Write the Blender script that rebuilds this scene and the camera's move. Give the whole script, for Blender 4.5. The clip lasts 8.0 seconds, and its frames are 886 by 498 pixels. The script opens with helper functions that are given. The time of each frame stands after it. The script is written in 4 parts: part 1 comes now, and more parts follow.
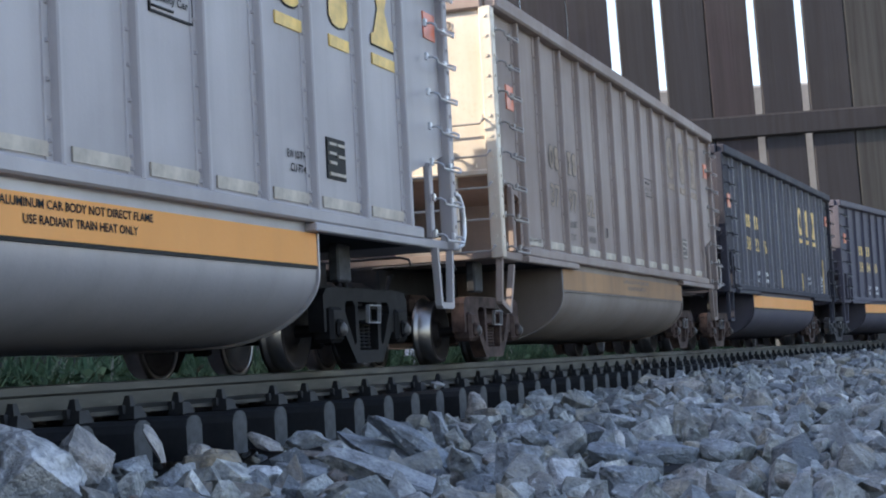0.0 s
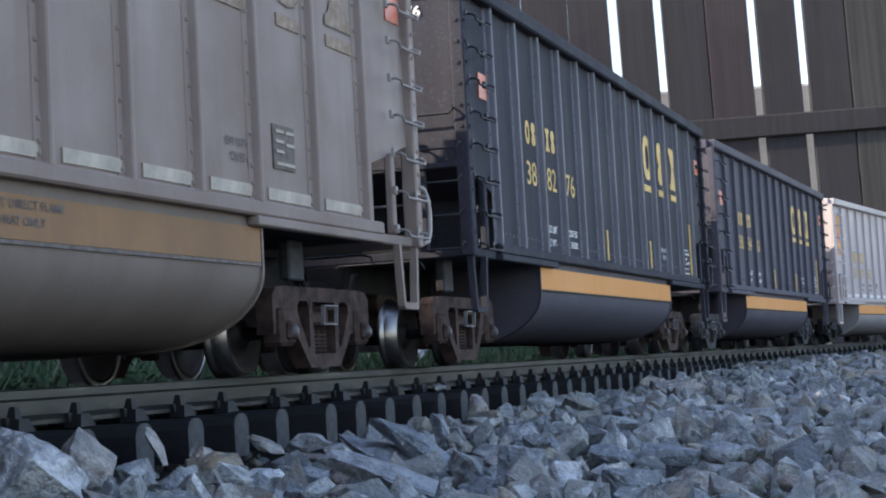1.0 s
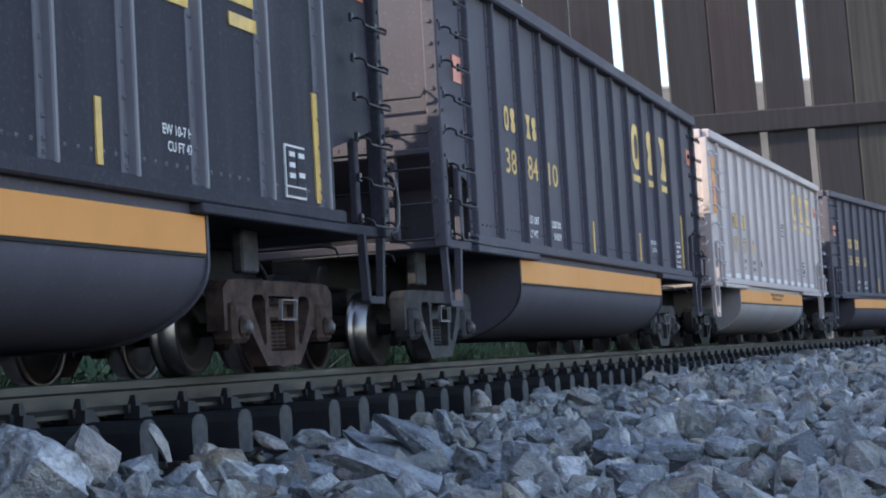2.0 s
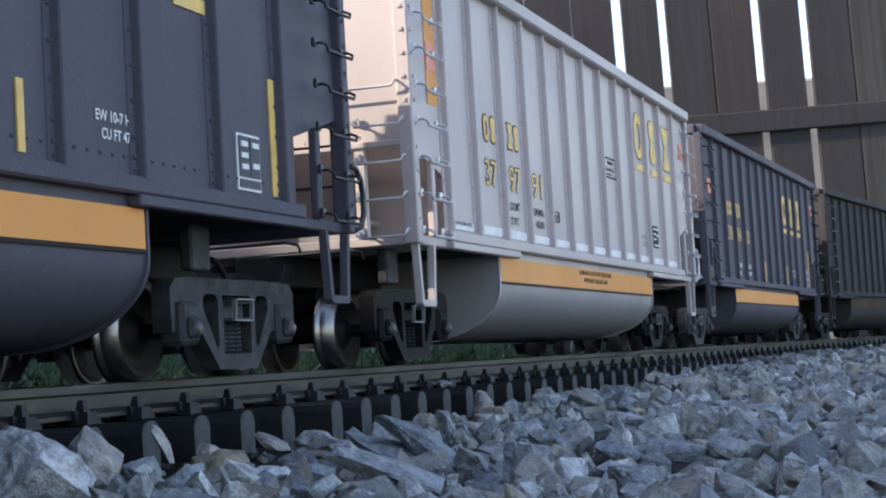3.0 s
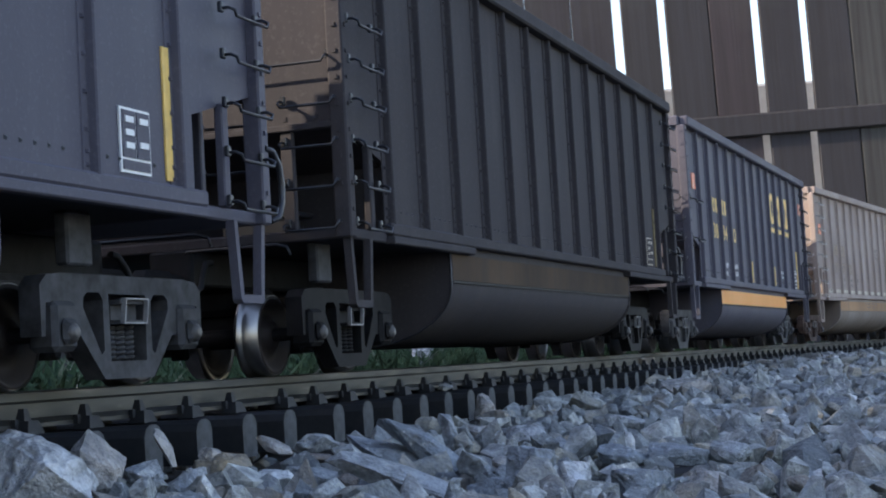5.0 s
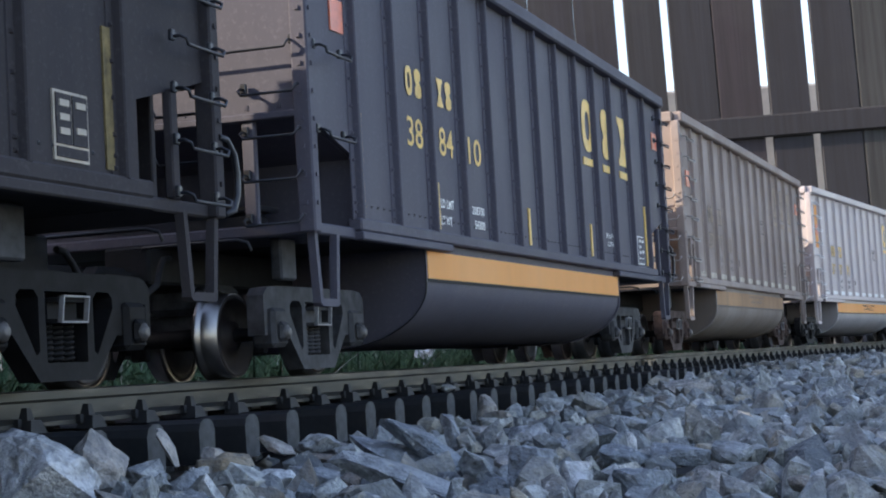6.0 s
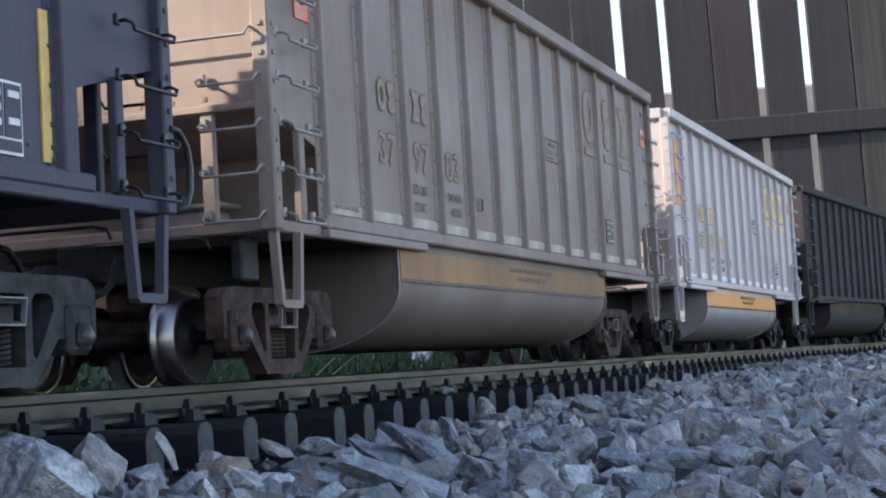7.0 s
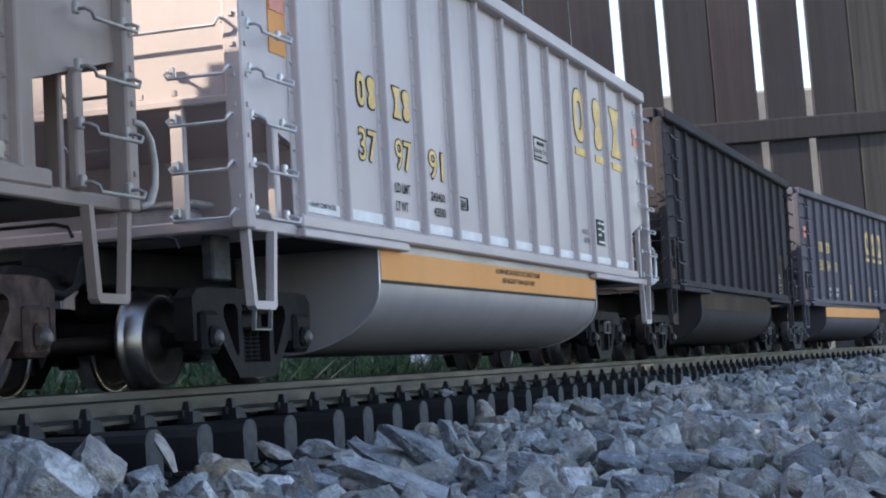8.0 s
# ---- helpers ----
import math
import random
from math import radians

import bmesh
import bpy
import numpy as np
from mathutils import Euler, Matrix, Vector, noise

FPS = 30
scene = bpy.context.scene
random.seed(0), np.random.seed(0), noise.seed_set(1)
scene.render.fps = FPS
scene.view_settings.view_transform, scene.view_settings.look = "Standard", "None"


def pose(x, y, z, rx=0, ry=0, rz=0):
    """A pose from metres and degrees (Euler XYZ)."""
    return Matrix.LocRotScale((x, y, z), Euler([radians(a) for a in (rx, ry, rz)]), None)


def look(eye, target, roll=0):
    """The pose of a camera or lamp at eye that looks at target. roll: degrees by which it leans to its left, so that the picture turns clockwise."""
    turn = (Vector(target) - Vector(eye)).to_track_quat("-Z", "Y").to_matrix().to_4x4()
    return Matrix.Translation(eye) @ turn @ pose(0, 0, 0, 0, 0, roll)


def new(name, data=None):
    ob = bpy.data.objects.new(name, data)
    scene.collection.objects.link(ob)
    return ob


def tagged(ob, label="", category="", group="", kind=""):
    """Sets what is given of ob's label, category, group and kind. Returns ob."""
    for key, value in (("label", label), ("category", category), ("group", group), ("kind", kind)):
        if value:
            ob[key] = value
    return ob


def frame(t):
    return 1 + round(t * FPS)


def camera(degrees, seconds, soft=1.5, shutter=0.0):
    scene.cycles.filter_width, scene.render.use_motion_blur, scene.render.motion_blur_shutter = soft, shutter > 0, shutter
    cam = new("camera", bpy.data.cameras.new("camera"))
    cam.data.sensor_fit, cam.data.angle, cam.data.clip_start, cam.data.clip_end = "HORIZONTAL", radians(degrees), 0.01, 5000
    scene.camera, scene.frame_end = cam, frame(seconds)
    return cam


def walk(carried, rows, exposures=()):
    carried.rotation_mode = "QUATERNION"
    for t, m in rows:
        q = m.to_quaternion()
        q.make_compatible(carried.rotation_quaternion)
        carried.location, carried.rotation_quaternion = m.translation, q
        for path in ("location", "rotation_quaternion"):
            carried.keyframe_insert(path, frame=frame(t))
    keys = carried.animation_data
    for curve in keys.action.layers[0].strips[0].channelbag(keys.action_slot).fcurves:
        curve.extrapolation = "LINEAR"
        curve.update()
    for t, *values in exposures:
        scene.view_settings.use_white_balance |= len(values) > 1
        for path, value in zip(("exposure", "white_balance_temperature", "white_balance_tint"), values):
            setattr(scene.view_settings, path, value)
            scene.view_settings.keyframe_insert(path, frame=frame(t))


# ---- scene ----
cam = camera(29.3, 8.0, soft=2.0)
walk(cam, [
    (0.0, look((0.0013, -0.2461, 0.0301), (0.9483, 0.0683, 0.0974), -3.06)),
    (0.5, look((0.0012, -0.2463, 0.0302), (0.9477, 0.0691, 0.0987), -3.15)),
    (1.0, look((0.0014, -0.2459, 0.0304), (0.9481, 0.0689, 0.0985), -3.13)),
    (1.5, look((0.0011, -0.2456, 0.0305), (0.9480, 0.0690, 0.0965), -3.21)),
    (3.0, look((0.0008, -0.2458, 0.0307), (0.9469, 0.0714, 0.0964), -3.32)),
    (3.5, look((0.0007, -0.2456, 0.0310), (0.9467, 0.0716, 0.0976), -3.29)),
    (4.0, look((0.0007, -0.2454, 0.0311), (0.9467, 0.0714, 0.0991), -3.32)),
    (4.5, look((0.0011, -0.2450, 0.0311), (0.9473, 0.0714, 0.0981), -3.34)),
    (6.0, look((0.0003, -0.2454, 0.0305), (0.9457, 0.0731, 0.0990), -3.25)),
    (6.5, look((0.0003, -0.2452, 0.0306), (0.9459, 0.0729, 0.0989), -3.28)),
    (7.0, look((0.0004, -0.2449, 0.0311), (0.9464, 0.0718, 0.1000), -3.27)),
    (7.5, look((0.0001, -0.2447, 0.0308), (0.9464, 0.0709, 0.1006), -3.30)),
    (8.0, look((-0.0000, -0.2449, 0.0309), (0.9461, 0.0711, 0.1017), -3.22)),
], exposures=((0.0, 1.52, 6800, 18), (8.0, 1.52, 6800, 18)))

# ---- world and light ----
world = bpy.data.worlds.new("world")
scene.world = world
world.use_nodes = True
wn = world.node_tree.nodes
sky = wn.new("ShaderNodeTexSky")
sky.sky_type = "NISHITA"
sky.sun_disc = False
sky.sun_elevation = radians(27.1)
sky.sun_rotation = radians(-29.5)
wn["Background"].inputs["Strength"].default_value = 0.15
world.node_tree.links.new(sky.outputs["Color"], wn["Background"].inputs["Color"])

sun_data = bpy.data.lights.new("sun", "SUN")
sun_data.energy = 2.7
sun_data.angle = radians(0.5)
sun_data.color = (1.0, 0.93, 0.74)
sun = new("sun", sun_data)
sun.matrix_world = look((-2.6, 4.6, 2.7), (0, 0, 0))

RAIL = 0.030          # height of the rail heads
GAUGE = 0.045
HALF = 0.059          # half width of a car
LENGTH = 0.515        # body length of a car
PITCH = 0.5726        # from car to car


# ---- materials ----
def nodes_of(name):
    m = bpy.data.materials.new(name)
    m.use_nodes = True
    return m, m.node_tree.nodes, m.node_tree.links, m.node_tree.nodes["Principled BSDF"]


def ramp(nd, lk, fac, stops):
    r = nd.new("ShaderNodeValToRGB")
    el = r.color_ramp.elements
    while len(el) < len(stops):
        el.new(0.5)
    for e, (p, c) in zip(el, stops):
        e.position = p
        e.color = (*c, 1) if len(c) == 3 else c
    lk.new(fac, r.inputs["Fac"])
    return r.outputs["Color"]


def tex(nd, lk, scale, detail=4.0, stretch=(1, 1, 1), rough=0.6, space="Object"):
    co = nd.new("ShaderNodeTexCoord")
    mp = nd.new("ShaderNodeMapping")
    mp.inputs["Scale"].default_value = stretch
    lk.new(co.outputs[space], mp.inputs["Vector"])
    n = nd.new("ShaderNodeTexNoise")
    n.inputs["Scale"].default_value = scale
    n.inputs["Detail"].default_value = detail
    n.inputs["Roughness"].default_value = rough
    lk.new(mp.outputs["Vector"], n.inputs["Vector"])
    return n.outputs["Fac"]


def mix(nd, lk, fac, a, b, mode="MIX"):
    m = nd.new("ShaderNodeMix")
    m.data_type = "RGBA"
    m.blend_type = mode
    for sock, val in ((m.inputs["Factor"], fac), (m.inputs["A"], a), (m.inputs["B"], b)):
        if hasattr(val, "is_linked"):
            lk.new(val, sock)
        elif isinstance(val, tuple):
            sock.default_value = (*val, 1)
        else:
            sock.default_value = val
    return m.outputs["Result"]


def bump(nd, lk, bsdf, height, strength, dist):
    b = nd.new("ShaderNodeBump")
    b.inputs["Strength"].default_value = strength
    b.inputs["Distance"].default_value = dist
    lk.new(height, b.inputs["Height"])
    lk.new(b.outputs["Normal"], bsdf.inputs["Normal"])


def paint(name, base, dirt, amount, rough=0.45, metal=0.0, streak=0.5, speck=0.25, gloss=0.5):
    """Painted model body: base colour, dirt in patches and in streaks running down, fine specks."""
    m, nd, lk, b = nodes_of(name)
    big = tex(nd, lk, 14, 5)
    run = tex(nd, lk, 90, 4, (1, 1, 0.08))
    fine = tex(nd, lk, 700, 3)
    lo = 0.62 - 0.34 * amount
    patches = ramp(nd, lk, big, [(lo, (0, 0, 0)), (lo + 0.3, (amount, amount, amount))])
    runs = ramp(nd, lk, run, [(0.45, (0, 0, 0)), (0.75, (streak, streak, streak))])
    specks = ramp(nd, lk, fine, [(0.55, (0, 0, 0)), (0.75, (speck, speck, speck))])
    c = mix(nd, lk, patches, base, dirt)
    c = mix(nd, lk, runs, c, dirt)
    c = mix(nd, lk, specks, c, tuple(min(1, x * 1.5 + 0.02) for x in dirt))
    lk.new(c, b.inputs["Base Color"])
    r = ramp(nd, lk, big, [(0.3, (rough,) * 3), (0.7, (min(1, rough + 0.2),) * 3)])
    lk.new(r, b.inputs["Roughness"])
    b.inputs["Metallic"].default_value = metal
    b.inputs["Specular IOR Level"].default_value = gloss
    bump(nd, lk, b, fine, 0.12, 0.0004)
    return m


def plain(name, base, rough=0.5, metal=0.0, vary=0.25, scale=120, gloss=0.5):
    m, nd, lk, b = nodes_of(name)
    n = tex(nd, lk, scale, 4)
    lo = tuple(x * (1 - vary) for x in base)
    hi = tuple(min(1, x * (1 + vary)) for x in base)
    lk.new(ramp(nd, lk, n, [(0.3, lo), (0.7, hi)]), b.inputs["Base Color"])
    b.inputs["Roughness"].default_value = rough
    b.inputs["Metallic"].default_value = metal
    b.inputs["Specular IOR Level"].default_value = gloss
    bump(nd, lk, b, n, 0.1, 0.0005)
    return m


def rail_metal():
    """Tarnished brass with long smears and pale scuffs."""
    m, nd, lk, b = nodes_of("oxidised_brass_rail")
    smear = tex(nd, lk, 40, 6, (0.25, 1, 3))
    scuff = tex(nd, lk, 160, 5, (0.3, 1, 2))
    c = ramp(nd, lk, smear, [(0.32, (0.018, 0.019, 0.020)), (0.52, (0.038, 0.039, 0.037)), (0.72, (0.060, 0.061, 0.055))])
    c = mix(nd, lk, ramp(nd, lk, scuff, [(0.60, (0,) * 3), (0.78, (0.6,) * 3)]), c, (0.16, 0.16, 0.15))
    lk.new(c, b.inputs["Base Color"])
    b.inputs["Metallic"].default_value = 0.45
    lk.new(ramp(nd, lk, scuff, [(0.3, (0.6,) * 3), (0.7, (0.38,) * 3)]), b.inputs["Roughness"])
    bump(nd, lk, b, scuff, 0.2, 0.0003)
    return m


SILVER = paint("silver_paint", (0.525, 0.465, 0.465), (0.42, 0.375, 0.365), 0.35, 0.42, 0.25, 0.25, 0.1)
DULL_SILVER = paint("dulled_silver_paint", (0.43, 0.40, 0.405), (0.29, 0.265, 0.26), 0.5, 0.5, 0.2, 0.45, 0.2)
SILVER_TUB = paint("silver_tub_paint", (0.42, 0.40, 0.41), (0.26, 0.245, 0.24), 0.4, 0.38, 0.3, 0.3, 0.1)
WORN = paint("weathered_silver_paint", (0.37, 0.300, 0.270), (0.25, 0.185, 0.155), 0.75, 0.6, 0.1, 0.6, 0.3)
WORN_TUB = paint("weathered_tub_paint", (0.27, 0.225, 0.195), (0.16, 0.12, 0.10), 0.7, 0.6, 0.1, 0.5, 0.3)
BLACK = paint("black_paint", (0.082, 0.078, 0.102), (0.125, 0.119, 0.145), 0.45, 0.55, 0.0, 0.35, 0.25, 0.3)
BLACK_DUST = paint("dusty_black_paint", (0.036, 0.037, 0.050), (0.080, 0.077, 0.095), 0.5, 0.6, 0.0, 0.6, 0.35, 0.2)
GRIME = paint("grimy_dark_paint", (0.044, 0.040, 0.045), (0.070, 0.062, 0.064), 0.6, 0.7, 0.0, 0.6, 0.3, 0.2)
YELLOW = paint("yellow_orange_paint", (0.88, 0.36, 0.080), (0.68, 0.30, 0.09), 0.25, 0.5, 0.0, 0.25, 0.1)
YELLOW_WORN = paint("faded_orange_paint", (0.42, 0.22, 0.09), (0.22, 0.13, 0.075), 0.7, 0.6, 0.0, 0.6, 0.2)
GRIME_STRIPE = paint("sooty_stripe_paint", (0.085, 0.050, 0.027), (0.035, 0.027, 0.022), 0.75, 0.7, 0.0, 0.7, 0.3, 0.2)
SOOTY_YELLOW = plain("sooty_yellow_paint", (0.17, 0.125, 0.050), 0.7, 0, 0.5, 300)
LETTER = plain("yellow_lettering", (0.84, 0.52, 0.14), 0.5)
LETTER_WORN = plain("faded_lettering", (0.335, 0.245, 0.180), 0.7, 0, 0.35, 300)
WHITE = plain("white_lettering", (0.80, 0.80, 0.80), 0.5, 0, 0.1)
WHITE_WORN = plain("dusty_white_patch", (0.46, 0.40, 0.33), 0.6, 0, 0.3)
INK = plain("black_lettering", (0.015, 0.015, 0.016), 0.6, 0, 0.25, 120, 0.15)
INK_WORN = plain("faded_black_lettering", (0.155, 0.125, 0.112), 0.7, 0, 0.4, 300)
RED = plain("red_reflector", (0.75, 0.16, 0.07), 0.35)
TRUCK = plain("grimy_truck_steel", (0.009, 0.0088, 0.010), 0.7, 0.0, 0.5, 200, 0.2)
TRUCK_LIGHT = plain("dusty_grey_truck_steel", (0.050, 0.051, 0.056), 0.7, 0.0, 0.5, 200, 0.25)
RUST_TRUCK = plain("rusty_truck_steel", (0.075, 0.050, 0.044), 0.8, 0.0, 0.6, 200, 0.2)
WHEEL = plain("rusty_wheel_face", (0.024, 0.018, 0.017), 0.6, 0.2, 0.4, 200)
TREAD = plain("polished_wheel_tread", (0.33, 0.31, 0.295), 0.30, 1.0, 0.1, 300)
DARK = plain("underframe_black", (0.015, 0.016, 0.019), 0.7, 0, 0.4, 120, 0.2)
# Leading end of the brown car: warm sunlight put into the colour, plus rust.
SUNLIT_END = paint("sunlit_paint_with_rust", (0.74, 0.68, 0.58), (0.42, 0.20, 0.08), 0.5, 0.4, 0.2, 0.3, 0.2)
DUSTY_EDGE = paint("chalky_black_edge_paint", (0.17, 0.17, 0.20), (0.06, 0.06, 0.075), 0.5, 0.35, 0.0, 0.4, 0.3)
GIB = plain("pale_worn_steel", (0.24, 0.24, 0.25), 0.5, 0.2, 0.3, 300)
CAP = plain("bearing_cap_steel", (0.11, 0.105, 0.105), 0.5, 0.3, 0.4, 300)
WIRE_BLACK = plain("black_wire", (0.035, 0.037, 0.045), 0.4, 0.3)
WIRE_SILVER = plain("bright_wire", (0.60, 0.60, 0.62), 0.35, 0.5)
WIRE_WORN = plain("dusty_wire", (0.36, 0.33, 0.31), 0.5, 0.3)
BRASS = rail_metal()
TIE = plain("black_plastic_tie", (0.018, 0.0195, 0.023), 0.65, 0, 0.45, 150, 0.3)
TIE_END = plain("pale_tie_end", (0.050, 0.054, 0.059), 0.8, 0, 0.45, 260)


MIXED = [(0.0, (0.08, 0.092, 0.10)), (0.12, (0.36, 0.38, 0.375)), (0.23, (0.18, 0.20, 0.21)), (0.35, (0.52, 0.54, 0.52)), (0.46, (0.25, 0.255, 0.235)),
         (0.56, (0.38, 0.335, 0.26)), (0.66, (0.13, 0.148, 0.165)), (0.77, (0.46, 0.475, 0.465)), (0.87, (0.20, 0.165, 0.125)), (0.94, (0.31, 0.325, 0.325)), (1.0, (0.76, 0.77, 0.75))]


def stone_material(name, tones, speckle=0.35):
    """Broken stone: one tone a piece, cloudy mottling, fine dark grains and pale crystalline flecks."""
    m, nd, lk, b = nodes_of(name)
    geo = nd.new("ShaderNodeNewGeometry")
    info = nd.new("ShaderNodeObjectInfo")
    add = nd.new("ShaderNodeMath")
    add.operation = "ADD"
    lk.new(geo.outputs["Random Per Island"], add.inputs[0])
    lk.new(info.outputs["Random"], add.inputs[1])
    fr = nd.new("ShaderNodeMath")
    fr.operation = "FRACT"
    lk.new(add.outputs[0], fr.inputs[0])
    tone = ramp(nd, lk, fr.outputs[0], tones)
    cloud = tex(nd, lk, 170, 4)
    grain = tex(nd, lk, 900, 5, rough=0.75)
    fleck = tex(nd, lk, 420, 3, (1, 1, 1.5), 0.6)
    c = mix(nd, lk, ramp(nd, lk, cloud, [(0.36, (0.7,) * 3), (0.6, (0.0,) * 3)]), tone, (0.11, 0.12, 0.13))
    c = mix(nd, lk, ramp(nd, lk, grain, [(0.36, (0.5,) * 3), (0.52, (0.0,) * 3)]), c, (0.09, 0.10, 0.115))
    c = mix(nd, lk, ramp(nd, lk, fleck, [(0.60, (0,) * 3), (0.70, (speckle,) * 3)]), c, (0.74, 0.77, 0.79))
    lk.new(c, b.inputs["Base Color"])
    b.inputs["Roughness"].default_value = 0.6
    bump(nd, lk, b, cloud, 0.9, 0.004)
    return m


def soil_material():
    m, nd, lk, b = nodes_of("dark_soil")
    n = tex(nd, lk, 6, 8)
    f = tex(nd, lk, 180, 6)
    c = mix(nd, lk, f, ramp(nd, lk, n, [(0.35, (0.035, 0.032, 0.027)), (0.65, (0.075, 0.066, 0.05))]), (0.055, 0.06, 0.035))
    lk.new(c, b.inputs["Base Color"])
    b.inputs["Roughness"].default_value = 0.95
    bump(nd, lk, b, f, 0.8, 0.006)
    return m


def grass_material():
    m, nd, lk, b = nodes_of("lawn_grass")
    geo = nd.new("ShaderNodeNewGeometry")
    lk.new(ramp(nd, lk, geo.outputs["Random Per Island"], [(0, (0.022, 0.042, 0.024)), (0.5, (0.042, 0.078, 0.042)), (0.9, (0.066, 0.112, 0.062)), (0.97, (0.13, 0.14, 0.10)), (1, (0.32, 0.32, 0.29))]), b.inputs["Base Color"])
    b.inputs["Roughness"].default_value = 0.9
    b.inputs["Specular IOR Level"].default_value = 0.1
    return m


def board_material():
    m, nd, lk, b = nodes_of("dark_stained_board")
    info = nd.new("ShaderNodeObjectInfo")
    grain = tex(nd, lk, 60, 8, (1, 1, 0.03))
    blot = tex(nd, lk, 2.5, 5)
    tone = ramp(nd, lk, info.outputs["Random"], [(0, (0.050, 0.036, 0.040)), (0.35, (0.034, 0.031, 0.037)), (0.7, (0.046, 0.043, 0.042)), (1, (0.062, 0.061, 0.057))])
    c = mix(nd, lk, ramp(nd, lk, grain, [(0.35, (0.7,) * 3), (0.6, (0,) * 3)]), tone, (0.024, 0.020, 0.019))
    c = mix(nd, lk, ramp(nd, lk, blot, [(0.5, (0,) * 3), (0.8, (0.5,) * 3)]), c, (0.078, 0.073, 0.068))
    lk.new(c, b.inputs["Base Color"])
    b.inputs["Roughness"].default_value = 0.8
    bump(nd, lk, b, grain, 0.4, 0.003)
    return m


BED = plain("dirty_ballast_fines", (0.030, 0.030, 0.032), 0.95, 0, 0.6, 150)
STONE = stone_material("crushed_granite", MIXED)
KIND_OF_STONE = {
    "pale": stone_material("pale_granite", [(0.0, (0.58, 0.60, 0.61)), (1.0, (0.64, 0.65, 0.66))], 0.6),
    "white": stone_material("white_quartz", [(0.0, (0.74, 0.76, 0.77)), (1.0, (0.78, 0.79, 0.80))], 0.3),
    "tan": stone_material("tan_stone", [(0.0, (0.34, 0.27, 0.18)), (1.0, (0.38, 0.30, 0.20))], 0.1),
    "buff": stone_material("buff_grey_stone", [(0.0, (0.40, 0.37, 0.345)), (1.0, (0.47, 0.44, 0.41))], 0.3),
    "grey": stone_material("grey_stone", [(0.0, (0.31, 0.335, 0.355)), (1.0, (0.37, 0.39, 0.41))], 0.3),
    "blue": stone_material("blue_grey_stone", [(0.0, (0.21, 0.245, 0.285)), (1.0, (0.28, 0.31, 0.345))], 0.45),
    "chip": stone_material("pale_chip", [(0.0, (0.5, 0.52, 0.53)), (1.0, (0.56, 0.57, 0.57))], 0.3),
    "brown": stone_material("brown_stone", [(0.0, (0.19, 0.155, 0.13)), (1.0, (0.23, 0.19, 0.16))], 0.15),
}
SOIL = soil_material()
GRASS = grass_material()
BOARD = board_material()


from mathutils import geometry


# ---- mesh helpers ----
def box(bm, x0, x1, y0, y1, z0, z1, bev=0.0):
    r = bmesh.ops.create_cube(bm, size=1)
    vs = r["verts"]
    bmesh.ops.scale(bm, vec=(x1 - x0, y1 - y0, z1 - z0), verts=vs)
    bmesh.ops.translate(bm, vec=((x0 + x1) / 2, (y0 + y1) / 2, (z0 + z1) / 2), verts=vs)
    if bev:
        es = list({e for v in vs for e in v.link_edges})
        bmesh.ops.bevel(bm, geom=es, offset=bev, segments=1, affect="EDGES")
    return bm


def prism(bm, pts, y0, y1):
    """Extrude the polygon pts (x, z) from y0 to y1."""
    a = [bm.verts.new((x, y0, z)) for x, z in pts]
    b = [bm.verts.new((x, y1, z)) for x, z in pts]
    n = len(pts)
    bm.faces.new(a)
    bm.faces.new(list(reversed(b)))
    for i in range(n):
        j = (i + 1) % n
        bm.faces.new((a[j], a[i], b[i], b[j]))
    bmesh.ops.recalc_face_normals(bm, faces=bm.faces[:])
    return bm


def tube(bm, pts, r, sides=6):
    """A round wire along the points."""
    pts = [Vector(p) for p in pts]
    rings = []
    for i, p in enumerate(pts):
        d = (pts[min(i + 1, len(pts) - 1)] - pts[max(i - 1, 0)]).normalized()
        a = d.orthogonal().normalized() if i == 0 else (rings_axis - d * rings_axis.dot(d)).normalized()
        rings_axis = a
        c = d.cross(a)
        rings.append([bm.verts.new(p + r * (math.cos(k * math.tau / sides) * a + math.sin(k * math.tau / sides) * c)) for k in range(sides)])
    for ra, rb in zip(rings, rings[1:]):
        for k in range(sides):
            f = bm.faces.new((ra[k], ra[(k + 1) % sides], rb[(k + 1) % sides], rb[k]))
            f.smooth = True
    bm.faces.new(list(reversed(rings[0])))
    bm.faces.new(rings[-1])
    return bm


def lathe(bm, profile, sides=32, ring=False):
    """Turn the profile (radius, y) about the y axis."""
    rings = [[bm.verts.new((r * math.cos(k * math.tau / sides), y, r * math.sin(k * math.tau / sides))) for k in range(sides)] for r, y in profile]
    for ra, rb in zip(rings, rings[1:] + (rings[:1] if ring else [])):
        for k in range(sides):
            f = bm.faces.new((ra[k], ra[(k + 1) % sides], rb[(k + 1) % sides], rb[k]))
            f.smooth = True
    if not ring:
        bm.faces.new(rings[0])
        bm.faces.new(list(reversed(rings[-1])))
    bmesh.ops.recalc_face_normals(bm, faces=bm.faces[:])
    return bm


def mesh_of(name, bm, *mats):
    me = bpy.data.meshes.new(name)
    bm.to_mesh(me)
    bm.free()
    for m in mats:
        me.materials.append(m)
    return me


def place(name, me, parent, at=(0, 0, 0), turn=0.0, label=""):
    ob = new(name, me)
    ob.parent = parent
    ob.location = at
    ob.rotation_euler = (0, 0, turn)
    return tagged(ob, label)


def part(name, bm, material, parent, label=""):
    return place(name, mesh_of(name, bm, material), parent, label=label)


LETTERS = {}


